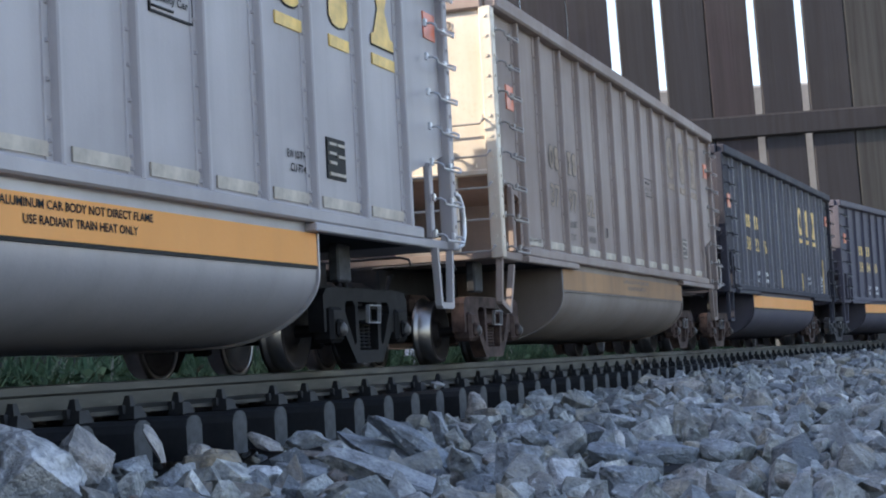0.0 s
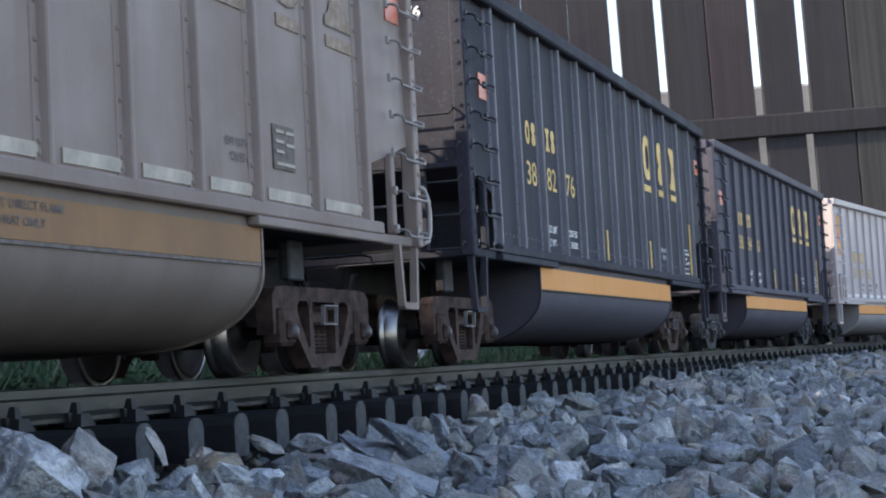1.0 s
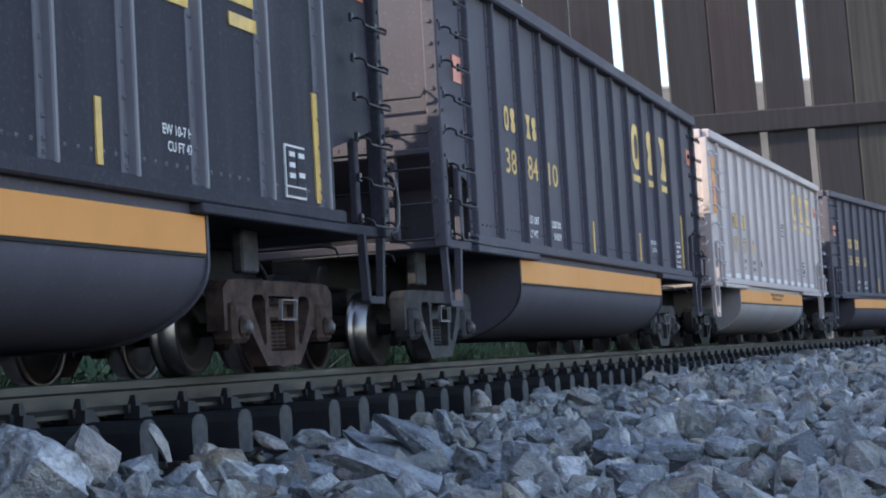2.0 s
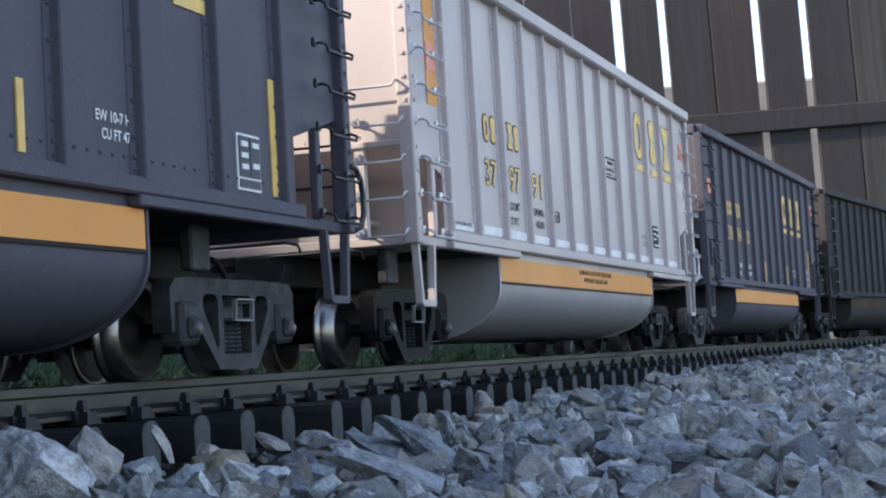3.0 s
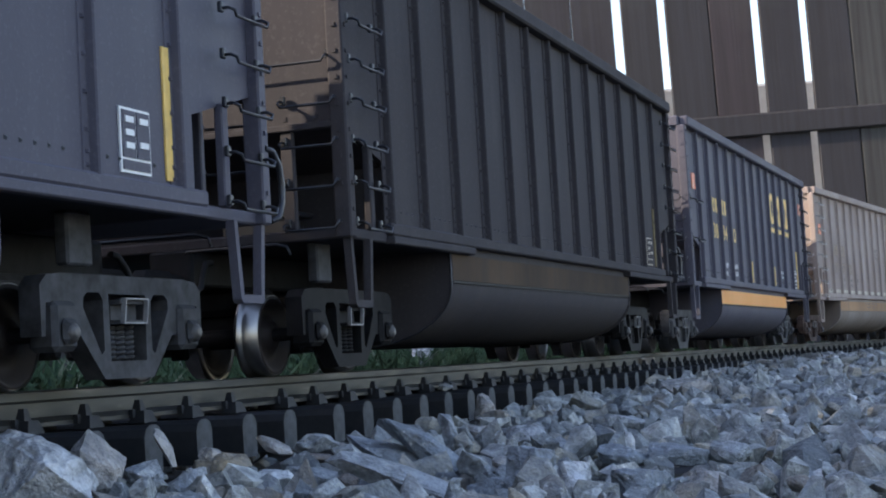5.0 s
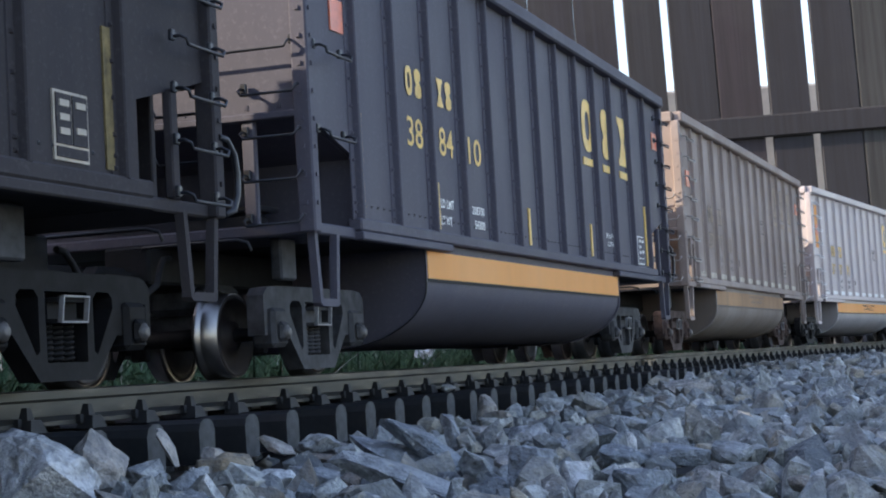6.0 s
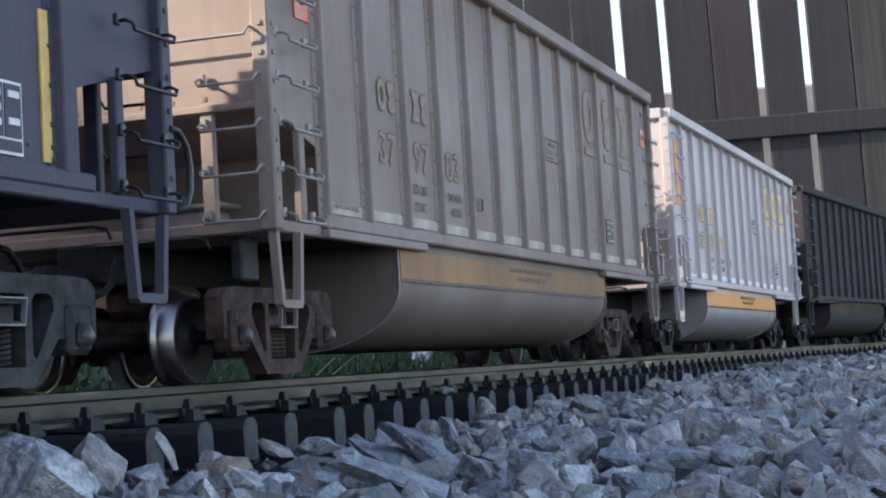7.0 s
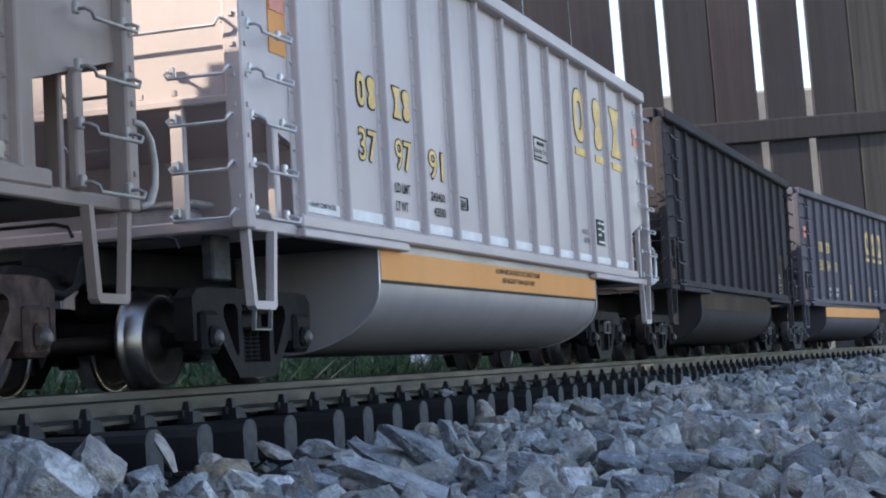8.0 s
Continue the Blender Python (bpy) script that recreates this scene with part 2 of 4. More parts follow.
def text_mesh(words, height, width, material, bold=0.0):
    """Flat raised lettering of the built-in font, width by height, reading along +x in the xz plane and facing -y."""
    key = (words, height, width, material.name)
    if key in LETTERS:
        return LETTERS[key]
    cu = bpy.data.curves.new("lettering", "FONT")
    cu.body = words
    cu.size = 1.0
    cu.offset = bold
    cu.extrude = 0.0
    cu.resolution_u = 3
    ob = bpy.data.objects.new("lettering", cu)
    scene.collection.objects.link(ob)
    dg = bpy.context.evaluated_depsgraph_get()
    me = bpy.data.meshes.new_from_object(ob.evaluated_get(dg))
    bpy.data.objects.remove(ob)
    xs = [v.co.x for v in me.vertices]
    ys = [v.co.y for v in me.vertices]
    sx, sz = width / (max(xs) - min(xs)), height / (max(ys) - min(ys))
    x0, y0 = min(xs), min(ys)
    for v in me.vertices:
        v.co = ((v.co.x - x0) * sx, 0, (v.co.y - y0) * sz)
    me.materials.clear()
    me.materials.append(material)
    LETTERS[key] = me
    return me


# ---- the line of the track ----
def centre_line(s):
    """Place and heading of the track at s metres along it: straight, then a gentle curve, then a tight one."""
    if s <= 1.16:
        return Vector((s, 0, 0)), 0.0
    a = (min(s, 2.1) - 1.16) / 6.6
    p = Vector((1.16 + 6.6 * math.sin(a), -6.6 * (1 - math.cos(a)), 0))
    if s <= 2.1:
        return p, -a
    b = (s - 2.1) / 1.6
    d = Vector((math.sin(b) * 1.6, -1.6 * (1 - math.cos(b)), 0))
    d.rotate(Euler((0, 0, -a)))
    return p + d, -a - b


# ---- ground, lawn ----
def ground():
    bm = bmesh.new()
    bmesh.ops.create_grid(bm, x_segments=60, y_segments=60, size=150)
    for v in bm.verts:
        v.co.x = math.copysign(abs(v.co.x / 150) ** 3 * 150, v.co.x)
        v.co.y = math.copysign(abs(v.co.y / 150) ** 3 * 150, v.co.y)
    ob = new("ground", mesh_of("ground", bm, SOIL))
    tagged(ob, "dark bare garden soil under the lawn and track", "ground", kind="structure")


def scatter(name, verts, faces, mat):
    me = bpy.data.meshes.new(name)
    me.from_pydata(verts, [], faces)
    me.materials.append(mat)
    return new(name, me)


def lawn():
    rng = np.random.default_rng(3)
    vs, fs = [], []
    for k in range(60000):
        near = k < 32000
        back = k > 46000
        x = rng.uniform(0.15, 2.6) if near else rng.uniform(-1.5, 5.0)
        y = 0.13 + (rng.random() ** 1.6 * 0.9 if near else rng.uniform(0.0, 2.6))
        clump = noise.noise((x * 6, y * 6, 0.0))
        if clump < -0.12 and rng.random() < 0.75:
            continue
        h = (0.018 + 0.022 * rng.random()) * (1.05 + 0.6 * clump)
        w = rng.uniform(0.0005, 0.0013) * (1 if near else 1.6)
        if back:
            x, y = rng.uniform(0.3, 5.5), rng.uniform(0.75, 1.9)
            h, w = h * 2.1, w * 1.8
        a = rng.uniform(0, math.tau)
        dx, dy = math.cos(a), math.sin(a)
        lean = rng.uniform(0.1, 0.9) * h
        b = rng.uniform(0, math.tau)
        lx, ly = math.cos(b) * lean, math.sin(b) * lean
        i = len(vs)
        vs += [(x - dx * w, y - dy * w, 0), (x + dx * w, y + dy * w, 0), (x + lx * 0.4 + dx * w * 0.8, y + ly * 0.4 + dy * w * 0.8, h * 0.65),
               (x + lx * 0.4 - dx * w * 0.8, y + ly * 0.4 - dy * w * 0.8, h * 0.65), (x + lx, y + ly, h)]
        fs += [(i, i + 1, i + 2, i + 3), (i + 3, i + 2, i + 4)]
    ob = scatter("grass", vs, fs, GRASS)
    tagged(ob, "uneven dark green grass behind the track", "grass", kind="stuff")


def lawn_pale_spots():
    """Pale stones lying in the grass behind the track, and a stand-in for sunlit ground."""
    rng = np.random.default_rng(21)
    # the tall first one is added for bright sunlit ground beyond the grass
    for x, y, w, h in ((1.512, 0.290, 0.028, 0.052), (0.545, 0.150, 0.016, 0.024), (0.400, 0.135, 0.014, 0.014), (0.90, 0.20, 0.018, 0.016)):
        ob = new("pale_stone", mesh_of("pale_stone", broken_stone(rng, w, w * 0.8, h, 50 + x * 9), KIND_OF_STONE["pale"]))
        ob.matrix_world = pose(x, y, h * 0.42, 0, 0, 30)
        tagged(ob, "pale stone in the grass; the tallest is added for sunlit ground", "stone", "stones in the grass")


def clover():
    """Broad low weed leaves among the grass beside the line."""
    rng = np.random.default_rng(8)
    vs, fs = [], []
    for _ in range(2600):
        x, y = rng.uniform(0.2, 1.8), 0.12 + rng.random() ** 1.5 * 0.5
        if noise.noise((x * 9, y * 9, 4.0)) < 0.0:
            continue
        z, r = rng.uniform(0.008, 0.036), rng.uniform(0.002, 0.0045)
        tilt = Euler((rng.uniform(-0.9, 0.9), rng.uniform(-0.9, 0.9), rng.uniform(0, 6.3)))
        i = len(vs)
        for u, v, w in ((-1, 0, 0), (-0.3, 0.7, 0.25), (0.6, 0.55, 0.2), (1.1, 0, 0), (0.6, -0.55, 0.2), (-0.3, -0.7, 0.25), (0.2, 0, -0.05)):
            p = Vector((u * r, v * r, w * r))
            p.rotate(tilt)
            vs.append((x + p.x, y + p.y, z + p.z))
        fs += [(i + k, i + (k + 1) % 6, i + 6) for k in range(6)]
    tagged(scatter("weed_leaves", vs, fs, GRASS), "small round green weed leaves in the grass", "weeds", kind="stuff")


# ---- track ----
def rail_mesh(offset):
    prof = [(-0.0045, -0.0084), (0.0045, -0.0084), (0.0045, -0.0074), (0.0010, -0.0062), (0.0010, -0.0028), (0.0019, -0.0022), (0.0019, -0.0003),
            (0.0014, 0.0), (-0.0014, 0.0), (-0.0019, -0.0003), (-0.0019, -0.0022), (-0.0010, -0.0028), (-0.0010, -0.0062), (-0.0045, -0.0074)]
    stations = [-5.6, -3.0, -1.0] + [i * 0.1 for i in range(0, 76)]
    vs, fs = [], []
    n = len(prof)
    for s in stations:
        p, h = centre_line(s)
        nx, ny = -math.sin(h), math.cos(h)
        for u, z in prof:
            vs.append((p.x + nx * (offset + u), p.y + ny * (offset + u), RAIL + z))
    for k in range(len(stations) - 1):
        for i in range(n):
            j = (i + 1) % n
            fs.append((k * n + i, k * n + j, k * n + n + j, k * n + n + i))
    me = bpy.data.meshes.new("rail")
    me.from_pydata(vs, [], fs)
    me.materials.append(BRASS)
    return me


def tie_bmesh():
    """One sleeper across the line with rounded ends, rail chairs and spike heads."""
    bm = bmesh.new()
    top, low = -0.0088, -0.021
    prof = [(-0.0042, low), (0.0042, low), (0.0044, -0.0125), (0.0036, -0.0106), (0.0016, top - 0.0008), (-0.0016, top - 0.0008), (-0.0036, -0.0106), (-0.0044, -0.0125)]
    prism(bm, prof, -0.048, 0.048)
    # the end faces take a paler grey than the rest of the tie
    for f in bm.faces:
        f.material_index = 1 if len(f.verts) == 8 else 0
    for side in (-1, 1):
        for inner in (-1, 1):
            y = side * GAUGE / 2 + side * 0.0015 + inner * 0.0066
            tapered(bm, 0, y, top - 0.001, top + 0.0022, 0.0036, 0.0024, 0.0020, 0.0016)
            tapered(bm, 0, y - inner * 0.0010, top + 0.0020, top + 0.0050, 0.0015, 0.0013, 0.0008, 0.0007)
            tapered(bm, -0.0030, y - inner * 0.0014, top + 0.0004, top + 0.0026, 0.0010, 0.0009, 0.0007, 0.0006)
    return bm


def tapered(bm, x, y, z0, z1, ax, ay, bx, by):
    """A block that narrows from half widths ax, ay at its foot to bx, by at its top."""
    lo = [bm.verts.new((x + c * ax, y + d * ay, z0)) for c, d in ((-1, -1), (1, -1), (1, 1), (-1, 1))]
    hi = [bm.verts.new((x + c * bx, y + d * by, z1)) for c, d in ((-1, -1), (1, -1), (1, 1), (-1, 1))]
    bm.faces.new(hi)
    bm.faces.new(lo[::-1])
    for i in range(4):
        j = (i + 1) % 4
        bm.faces.new((lo[i], lo[j], hi[j], hi[i]))


def track():
    line = tagged(new("track"), "garden railway track of tarnished rails on black plastic ties", "railway track", kind="structure")
    for side in (-1, 1):
        place("rail", rail_mesh(side * (GAUGE / 2 + 0.0018)), line)
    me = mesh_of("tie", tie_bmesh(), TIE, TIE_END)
    coords = [tuple(v.co) for v in me.vertices]
    polys = [tuple(p.vertices) for p in me.polygons]
    vs, fs = [], []
    step = 0.0268
    for k in range(-208, 280):
        # two lengths of track meet with a wider gap
        s = 0.4708 + k * step if k < 0 else 0.4804 if k == 0 else 0.4780 + k * step + 0.0002
        p, h = centre_line(s)
        if -0.1 < s < 2.3:
            place("tie", me, line, (p.x, p.y, RAIL), h)
        else:
            i = len(vs)
            c, d = math.cos(h), math.sin(h)
            vs += [(p.x + c * x - d * y, p.y + d * x + c * y, RAIL + z) for x, y, z in coords]
            fs += [tuple(i + v for v in f) for f in polys]
    far = bpy.data.meshes.new("far_ties")
    far.from_pydata(vs, [], fs)
    far.materials.append(TIE)
    tagged(place("far_ties", far, line), kind="stuff")
    # joiner clamps where two lengths of rail meet
    for side in (-1, 1):
        bm = bmesh.new()
        y = side * (GAUGE / 2 + 0.0018)
        box(bm, 1.02, 1.055, y - 0.0038, y + 0.0038, RAIL - 0.0080, RAIL - 0.0024, 0.0008)
        part("rail_joiner", bm, TREAD, line, "bright metal rail joiner")


# ---- ballast ----
EYE = Vector((0.0, -0.245, 0.0))
AHEAD = Vector((0.9485, 0.3167, 0.0))
ACROSS = Vector((0.3167, -0.9485, 0.0))


def stone_template(rng):
    """Sharp crushed stone: the hull of a few points on a squarish lump, with large flat facets."""
    bm = bmesh.new()
    sx, sy, sz = rng.uniform(0.9, 1.4), rng.uniform(0.65, 1.0), rng.uniform(0.48, 0.80)
    for _ in range(int(rng.integers(12, 19))):
        p = rng.normal(size=3)
        p = p / (0.75 * np.abs(p).max() + 0.25 * np.linalg.norm(p)) * rng.uniform(0.75, 1.0)
        bm.verts.new((p[0] * sx * 0.006, p[1] * sy * 0.006, p[2] * sz * 0.006))
    return hull(bm)


def hull(bm):
    r = bmesh.ops.convex_hull(bm, input=bm.verts[:])
    junk = [g for g in r["geom_interior"] + r["geom_unused"] if isinstance(g, bmesh.types.BMVert)]
    bmesh.ops.delete(bm, geom=list(set(junk)), context="VERTS")
    return bm


def broken_stone(rng, w, d, h, seed):
    """A larger broken piece, w by d by h, with chipped, slightly uneven faces."""
    bm = bmesh.new()
    for _ in range(20):
        p = rng.normal(size=3)
        p = p / (0.6 * np.abs(p).max() + 0.4 * np.linalg.norm(p)) * rng.uniform(0.82, 1.0)
        bm.verts.new((p[0] / 2, p[1] / 2, p[2] / 2))
    hull(bm)
    lo = [min(v.co[k] for v in bm.verts) for k in range(3)]
    hi = [max(v.co[k] for v in bm.verts) for k in range(3)]
    for v in bm.verts:
        v.co = [((v.co[k] - lo[k]) / (hi[k] - lo[k]) - 0.5) * (w, d, h)[k] for k in range(3)]
    bmesh.ops.subdivide_edges(bm, edges=bm.edges[:], cuts=4, use_grid_fill=True)
    r = min(w, h)
    for v in bm.verts:
        q = v.co / (0.45 * r) + Vector((seed * 3.7, 0, 0))
        n = v.co.normalized()
        v.co += n * r * (0.07 * noise.noise(q) + 0.045 * noise.noise(q * 3.1))
    return bm


def bed_height(x, y):
    """Level of the ballast: at the ties' tops beside the line, falling away from it."""
    d = abs(y)
    rise = min(1.0, max(0.0, (x - 0.40) / 0.95))
    return 0.0058 + 0.0088 * rise ** 0.8 - 0.03 * max(0.0, d - 0.06) * (1.0 if y < 0 else 1.6) + 0.0022 * noise.noise((x * 14, y * 14, 1.0))


def ballast():
    rng = np.random.default_rng(11)
    bed = tagged(new("ballast"), "grey crushed granite ballast heaped beside the track", "ballast", kind="structure")
    # the packed bed
    nx, ny = 150, 26
    vs, fs = [], []
    for i in range(nx):
        for j in range(ny):
            x = -1.2 + 4.6 * i / (nx - 1)
            y = -0.62 + 0.79 * j / (ny - 1)
            edge = min(j, ny - 1 - j, i, nx - 1 - i)
            vs.append((x, y, -0.01 if edge == 0 else min(0.0095, bed_height(x, y)) - 0.003))
    for i in range(nx - 1):
        for j in range(ny - 1):
            k = i * ny + j
            fs.append((k, k + ny, k + ny + 1, k + 1))
    me = bpy.data.meshes.new("bed")
    me.from_pydata(vs, [], fs)
    me.materials.append(BED)
    place("bed", me, bed)
    # stones
    kinds = []
    for _ in range(40):
        me = mesh_of("stone", stone_template(rng), STONE)
        kinds.append((me, np.array([v.co for v in me.vertices]), [tuple(p.vertices) for p in me.polygons]))
    vs, fs, count, single = [], [], 0, 0

    def put(x, y, z, size, turn, which, alone):
        nonlocal count
        me, co, polys = kinds[which]
        size /= 0.012
        if alone:
            ob = place("stone", me, bed, (x, y, z))
            ob.rotation_euler = turn
            ob.scale = (size, size, size)
        else:
            m = np.array(Euler(turn).to_matrix())
            q = (co * size) @ m.T + np.array((x, y, z))
            vs.extend(map(tuple, q))
            fs.extend(tuple(count + v for v in f) for f in polys)
            count += len(co)

    def area(x0, x1, y0, y1, gap, lo, hi, lift=0.0):
        nonlocal single
        for i in range(int((x1 - x0) / gap)):
            for j in range(int((y1 - y0) / gap)):
                x = x0 + (i + rng.uniform(0, 1)) * gap
                y = y0 + (j + rng.uniform(0, 1)) * gap
                if x > 1.16:
                    y += centre_line(x)[0].y
                size = lo + (hi - lo) * rng.random() ** 2.8
                if any((x + k * AHEAD.x * 0.008 - q[0]) ** 2 + (y + k * AHEAD.y * 0.008 - q[1]) ** 2 < (0.55 * q[3] + 0.001) ** 2 for q in BIG_STONES for k in (0, 1, 2)):
                    continue
                turn = (rng.normal() * 0.75, rng.normal() * 0.75, rng.uniform(0, 6.28))
                alone = 0.27 < x < 0.66 and -0.175 < y < -0.06 and size > 0.0095 and single < 285
                single += alone
                put(x, y, bed_height(x, y) + lift + rng.uniform(-0.0035, 0.003), size, turn, int(rng.integers(0, 40)), alone)

    area(-0.35, 3.3, -0.33, -0.056, 0.0076, 0.0056, 0.0152)
    area(-0.35, 3.3, -0.33, -0.056, 0.0074, 0.0034, 0.0062, -0.0025)
    area(-1.1, 3.3, -0.60, -0.33, 0.016, 0.009, 0.020)
    area(-0.35, 3.3, 0.056, 0.15, 0.0115, 0.007, 0.015)
    area(-0.35, 3.3, -0.046, 0.046, 0.0125, 0.004, 0.0085, -0.004)
    # larger broken pieces lying on the heap
    axes = Matrix(((ACROSS.x, AHEAD.x, 0), (ACROSS.y, AHEAD.y, 0), (0, 0, 1)))
    for k, (x, y, z, w, h, lean, kind) in enumerate(BIG_STONES):
        me = mesh_of("stone", broken_stone(rng, w, 0.8 * max(w, h) if w < 2.5 * h else 0.6 * w, h, k), KIND_OF_STONE[kind])
        ob = place("stone", me, bed, (x, y, z))
        ob.rotation_euler = (axes @ Matrix.Rotation(radians(lean), 3, "Y")).to_euler()
    place("stone", mesh_of("stone", broken_stone(rng, 0.0085, 0.0060, 0.0032, 99), KIND_OF_STONE["chip"]), bed, (0.6170, -0.0365, 0.0218), 0.4, "pale chip lying on a tie")
    me = bpy.data.meshes.new("stones")
    me.from_pydata(vs, [], fs)
    me.materials.append(STONE)
    tagged(place("stones", me, bed), kind="stuff")


# place of the middle, width, height, lean in degrees, kind
BIG_STONES = [
    (0.2960, -0.0580, 0.0123, 0.0259, 0.0169, 25, "pale"),
    (0.3184, -0.0580, 0.0122, 0.0126, 0.0179, 12, "buff"),
    (0.3506, -0.0580, 0.0154, 0.0022, 0.0101, -25, "buff"),
    (0.3746, -0.0598, 0.0084, 0.0154, 0.0085, -8, "tan"),
    (0.3515, -0.0841, 0.0064, 0.0112, 0.0061, 3, "white"),
    (0.4104, -0.0580, 0.0117, 0.0110, 0.0036, 25, "buff"),
    (0.3284, -0.0752, 0.0071, 0.0097, 0.0091, 0, "grey"),
    (0.3381, -0.0580, 0.0097, 0.0101, 0.0056, -15, "grey"),
    (0.3739, -0.0580, 0.0120, 0.0062, 0.0033, 20, "buff"),
    (0.4143, -0.0974, 0.0104, 0.0259, 0.0064, 36, "blue"),
    (0.4530, -0.0926, 0.0106, 0.0044, 0.0139, -15, "blue"),
    (0.5972, -0.0580, 0.0126, 0.0083, 0.0133, 5, "buff"),
    (0.3501, -0.1151, 0.0062, 0.0333, 0.0064, 22, "grey"),
    (0.4117, -0.0902, 0.0084, 0.0255, 0.0067, 22, "blue"),
    (0.4395, -0.0580, 0.0107, 0.0129, 0.0057, 8, "grey"),
    (0.4505, -0.0622, 0.0072, 0.0125, 0.0039, 36, "buff"),
    (0.3841, -0.0800, 0.0053, 0.0135, 0.0050, 10, "grey"),
    (0.3672, -0.0847, 0.0028, 0.0103, 0.0029, 5, "tan"),
    (0.4330, -0.0580, 0.0067, 0.0131, 0.0037, 4, "brown"),
    (0.3544, -0.1435, 0.0068, 0.0107, 0.0107, 8, "blue"),
    (0.4071, -0.1233, 0.0048, 0.0101, 0.0042, 15, "buff"),
    (0.3465, -0.1551, 0.0047, 0.0076, 0.0092, 6, "pale"),
    (0.4132, -0.1504, 0.0053, 0.0133, 0.0059, 24, "blue"),
    (0.4287, -0.1491, 0.0076, 0.0032, 0.0069, -20, "pale"),
    (0.3422, -0.1701, 0.0039, 0.0132, 0.0071, 10, "blue"),
    (0.4180, -0.1638, 0.0052, 0.0161, 0.0050, 10, "blue"),
    (0.4721, -0.1092, 0.0077, 0.0140, 0.0085, 0, "grey"),
    (0.4927, -0.0891, 0.0081, 0.0106, 0.0072, 0, "buff"),
    (0.4745, -0.1308, 0.0069, 0.0100, 0.0068, 0, "buff"),
    (0.5274, -0.1236, 0.0086, 0.0164, 0.0061, 10, "grey"),
    (0.7912, -0.0954, 0.0125, 0.0254, 0.0101, 6, "buff"),
    (0.3574, -0.1347, 0.0030, 0.0130, 0.0052, 8, "blue"),
    (0.4512, -0.1240, 0.0064, 0.0053, 0.0059, 5, "grey"),
    (0.3692, -0.0961, 0.0047, 0.0079, 0.0066, 10, "brown"),
    (0.4196, -0.1761, 0.0050, 0.0111, 0.0056, 12, "grey"),
    (0.3607, -0.1985, 0.0029, 0.0094, 0.0053, 8, "blue"),
    (0.3503, -0.1837, 0.0031, 0.0099, 0.0052, 15, "buff"),
    (0.3516, -0.2109, 0.0027, 0.0102, 0.0045, 10, "grey"),
    (0.6017, -0.1569, 0.0092, 0.0119, 0.0056, 10, "pale"),
    (0.2915, -0.0580, 0.0066, 0.0099, 0.0066, 0, "grey"),
]


# ---- fence ----
def fence():
    """Close-boarded fence across the end of the garden, its boards shrunk apart in places."""
    root = tagged(new("fence"), "dark stained wooden board fence with light between boards", "fence")
    lean = Matrix.Translation((0.88, 0, 0.8)) @ Matrix.Rotation(radians(-1.3), 4, "Y") @ Matrix.Translation((-0.88, 0, -0.8))
    root.matrix_world = Matrix.Translation(EYE + AHEAD * 4.5) @ Matrix(((ACROSS.x, AHEAD.x, 0, 0), (ACROSS.y, AHEAD.y, 0, 0), (0, 0, 1, 0), (0, 0, 0, 1))) @ lean
    edges = [(0.500, 0.025), (0.6205, 0.021), (0.7460, 0.002), (0.8715, 0.022), (0.9990, 0.021), (1.121, 0.003)] + [(1.121 + 0.1225 * k, 0.002) for k in range(1, 10)]
    edges = [(0.500 - 0.1225 * k, 0.0015) for k in range(14, 0, -1)] + edges
    for (u0, g0), (u1, g1) in zip(edges, edges[1:]):
        bm = bmesh.new()
        box(bm, u0 + g0 / 2, u1 - g1 / 2, 0.0, 0.018, -0.03, 1.85 + 0.01 * math.sin(u0 * 40), 0.002)
        part("board", bm, BOARD, root)
    for z in (0.588, 1.45):
        bm = bmesh.new()
        box(bm, -1.25, 2.2, -0.014, -0.001, z, z + 0.060, 0.004)
        part("fence_rail", bm, BOARD, root)
    for u in (-1.0, 0.746, 2.1):
        bm = bmesh.new()
        box(bm, u - 0.045, u + 0.045, 0.020, 0.11, -0.05, 1.9, 0.006)
        part("post", bm, BOARD, root)


def shade_fence():
    """Unseen fence added along the line's far side, shading grass and lower train."""
    root = tagged(new("shade_fence"), "unseen dark board fence added to shade the track and grass", "fence")
    root.location = (0, 2.6, 0)
    board = mesh_of("board", box(bmesh.new(), 0.001, 0.139, 0.0, 0.018, -0.03, 1.61, 0.002), BOARD)
    # taller boards lift the shadow edge on the nearer car ends
    tall = mesh_of("board", box(bmesh.new(), 0.001, 0.139, 0.0, 0.018, -0.03, 1.635, 0.002), BOARD)
    for k in range(76):
        x = -6.6 + 0.14 * k
        place("board", tall if x < -1.05 else board, root, (x, 0, 0))
    for z in (0.35, 1.2):
        part("fence_rail", box(bmesh.new(), -6.6, 4.03, 0.020, 0.06, z, z + 0.08, 0.004), BOARD, root)


def garden_wall():
    bm = bmesh.new()
    box(bm, -3.0, 3.0, 0, 0.2, -0.02, 0.962, 0.01)
    m = plain("weathered_render", (0.30, 0.30, 0.30), 0.9, 0, 0.3, 6)
    ob = new("wall_behind_fence", mesh_of("wall_behind_fence", bm, m))
    ob.matrix_world = Matrix.Translation(EYE + AHEAD * 6.0) @ Matrix(((ACROSS.x, AHEAD.x, 0, 0), (ACROSS.y, AHEAD.y, 0, 0), (0, 0, 1, 0), (0, 0, 0, 1)))
    tagged(ob, "low grey rendered wall beyond the fence", "wall", kind="structure")


# ---- coal cars ----
FRONT = 0.004
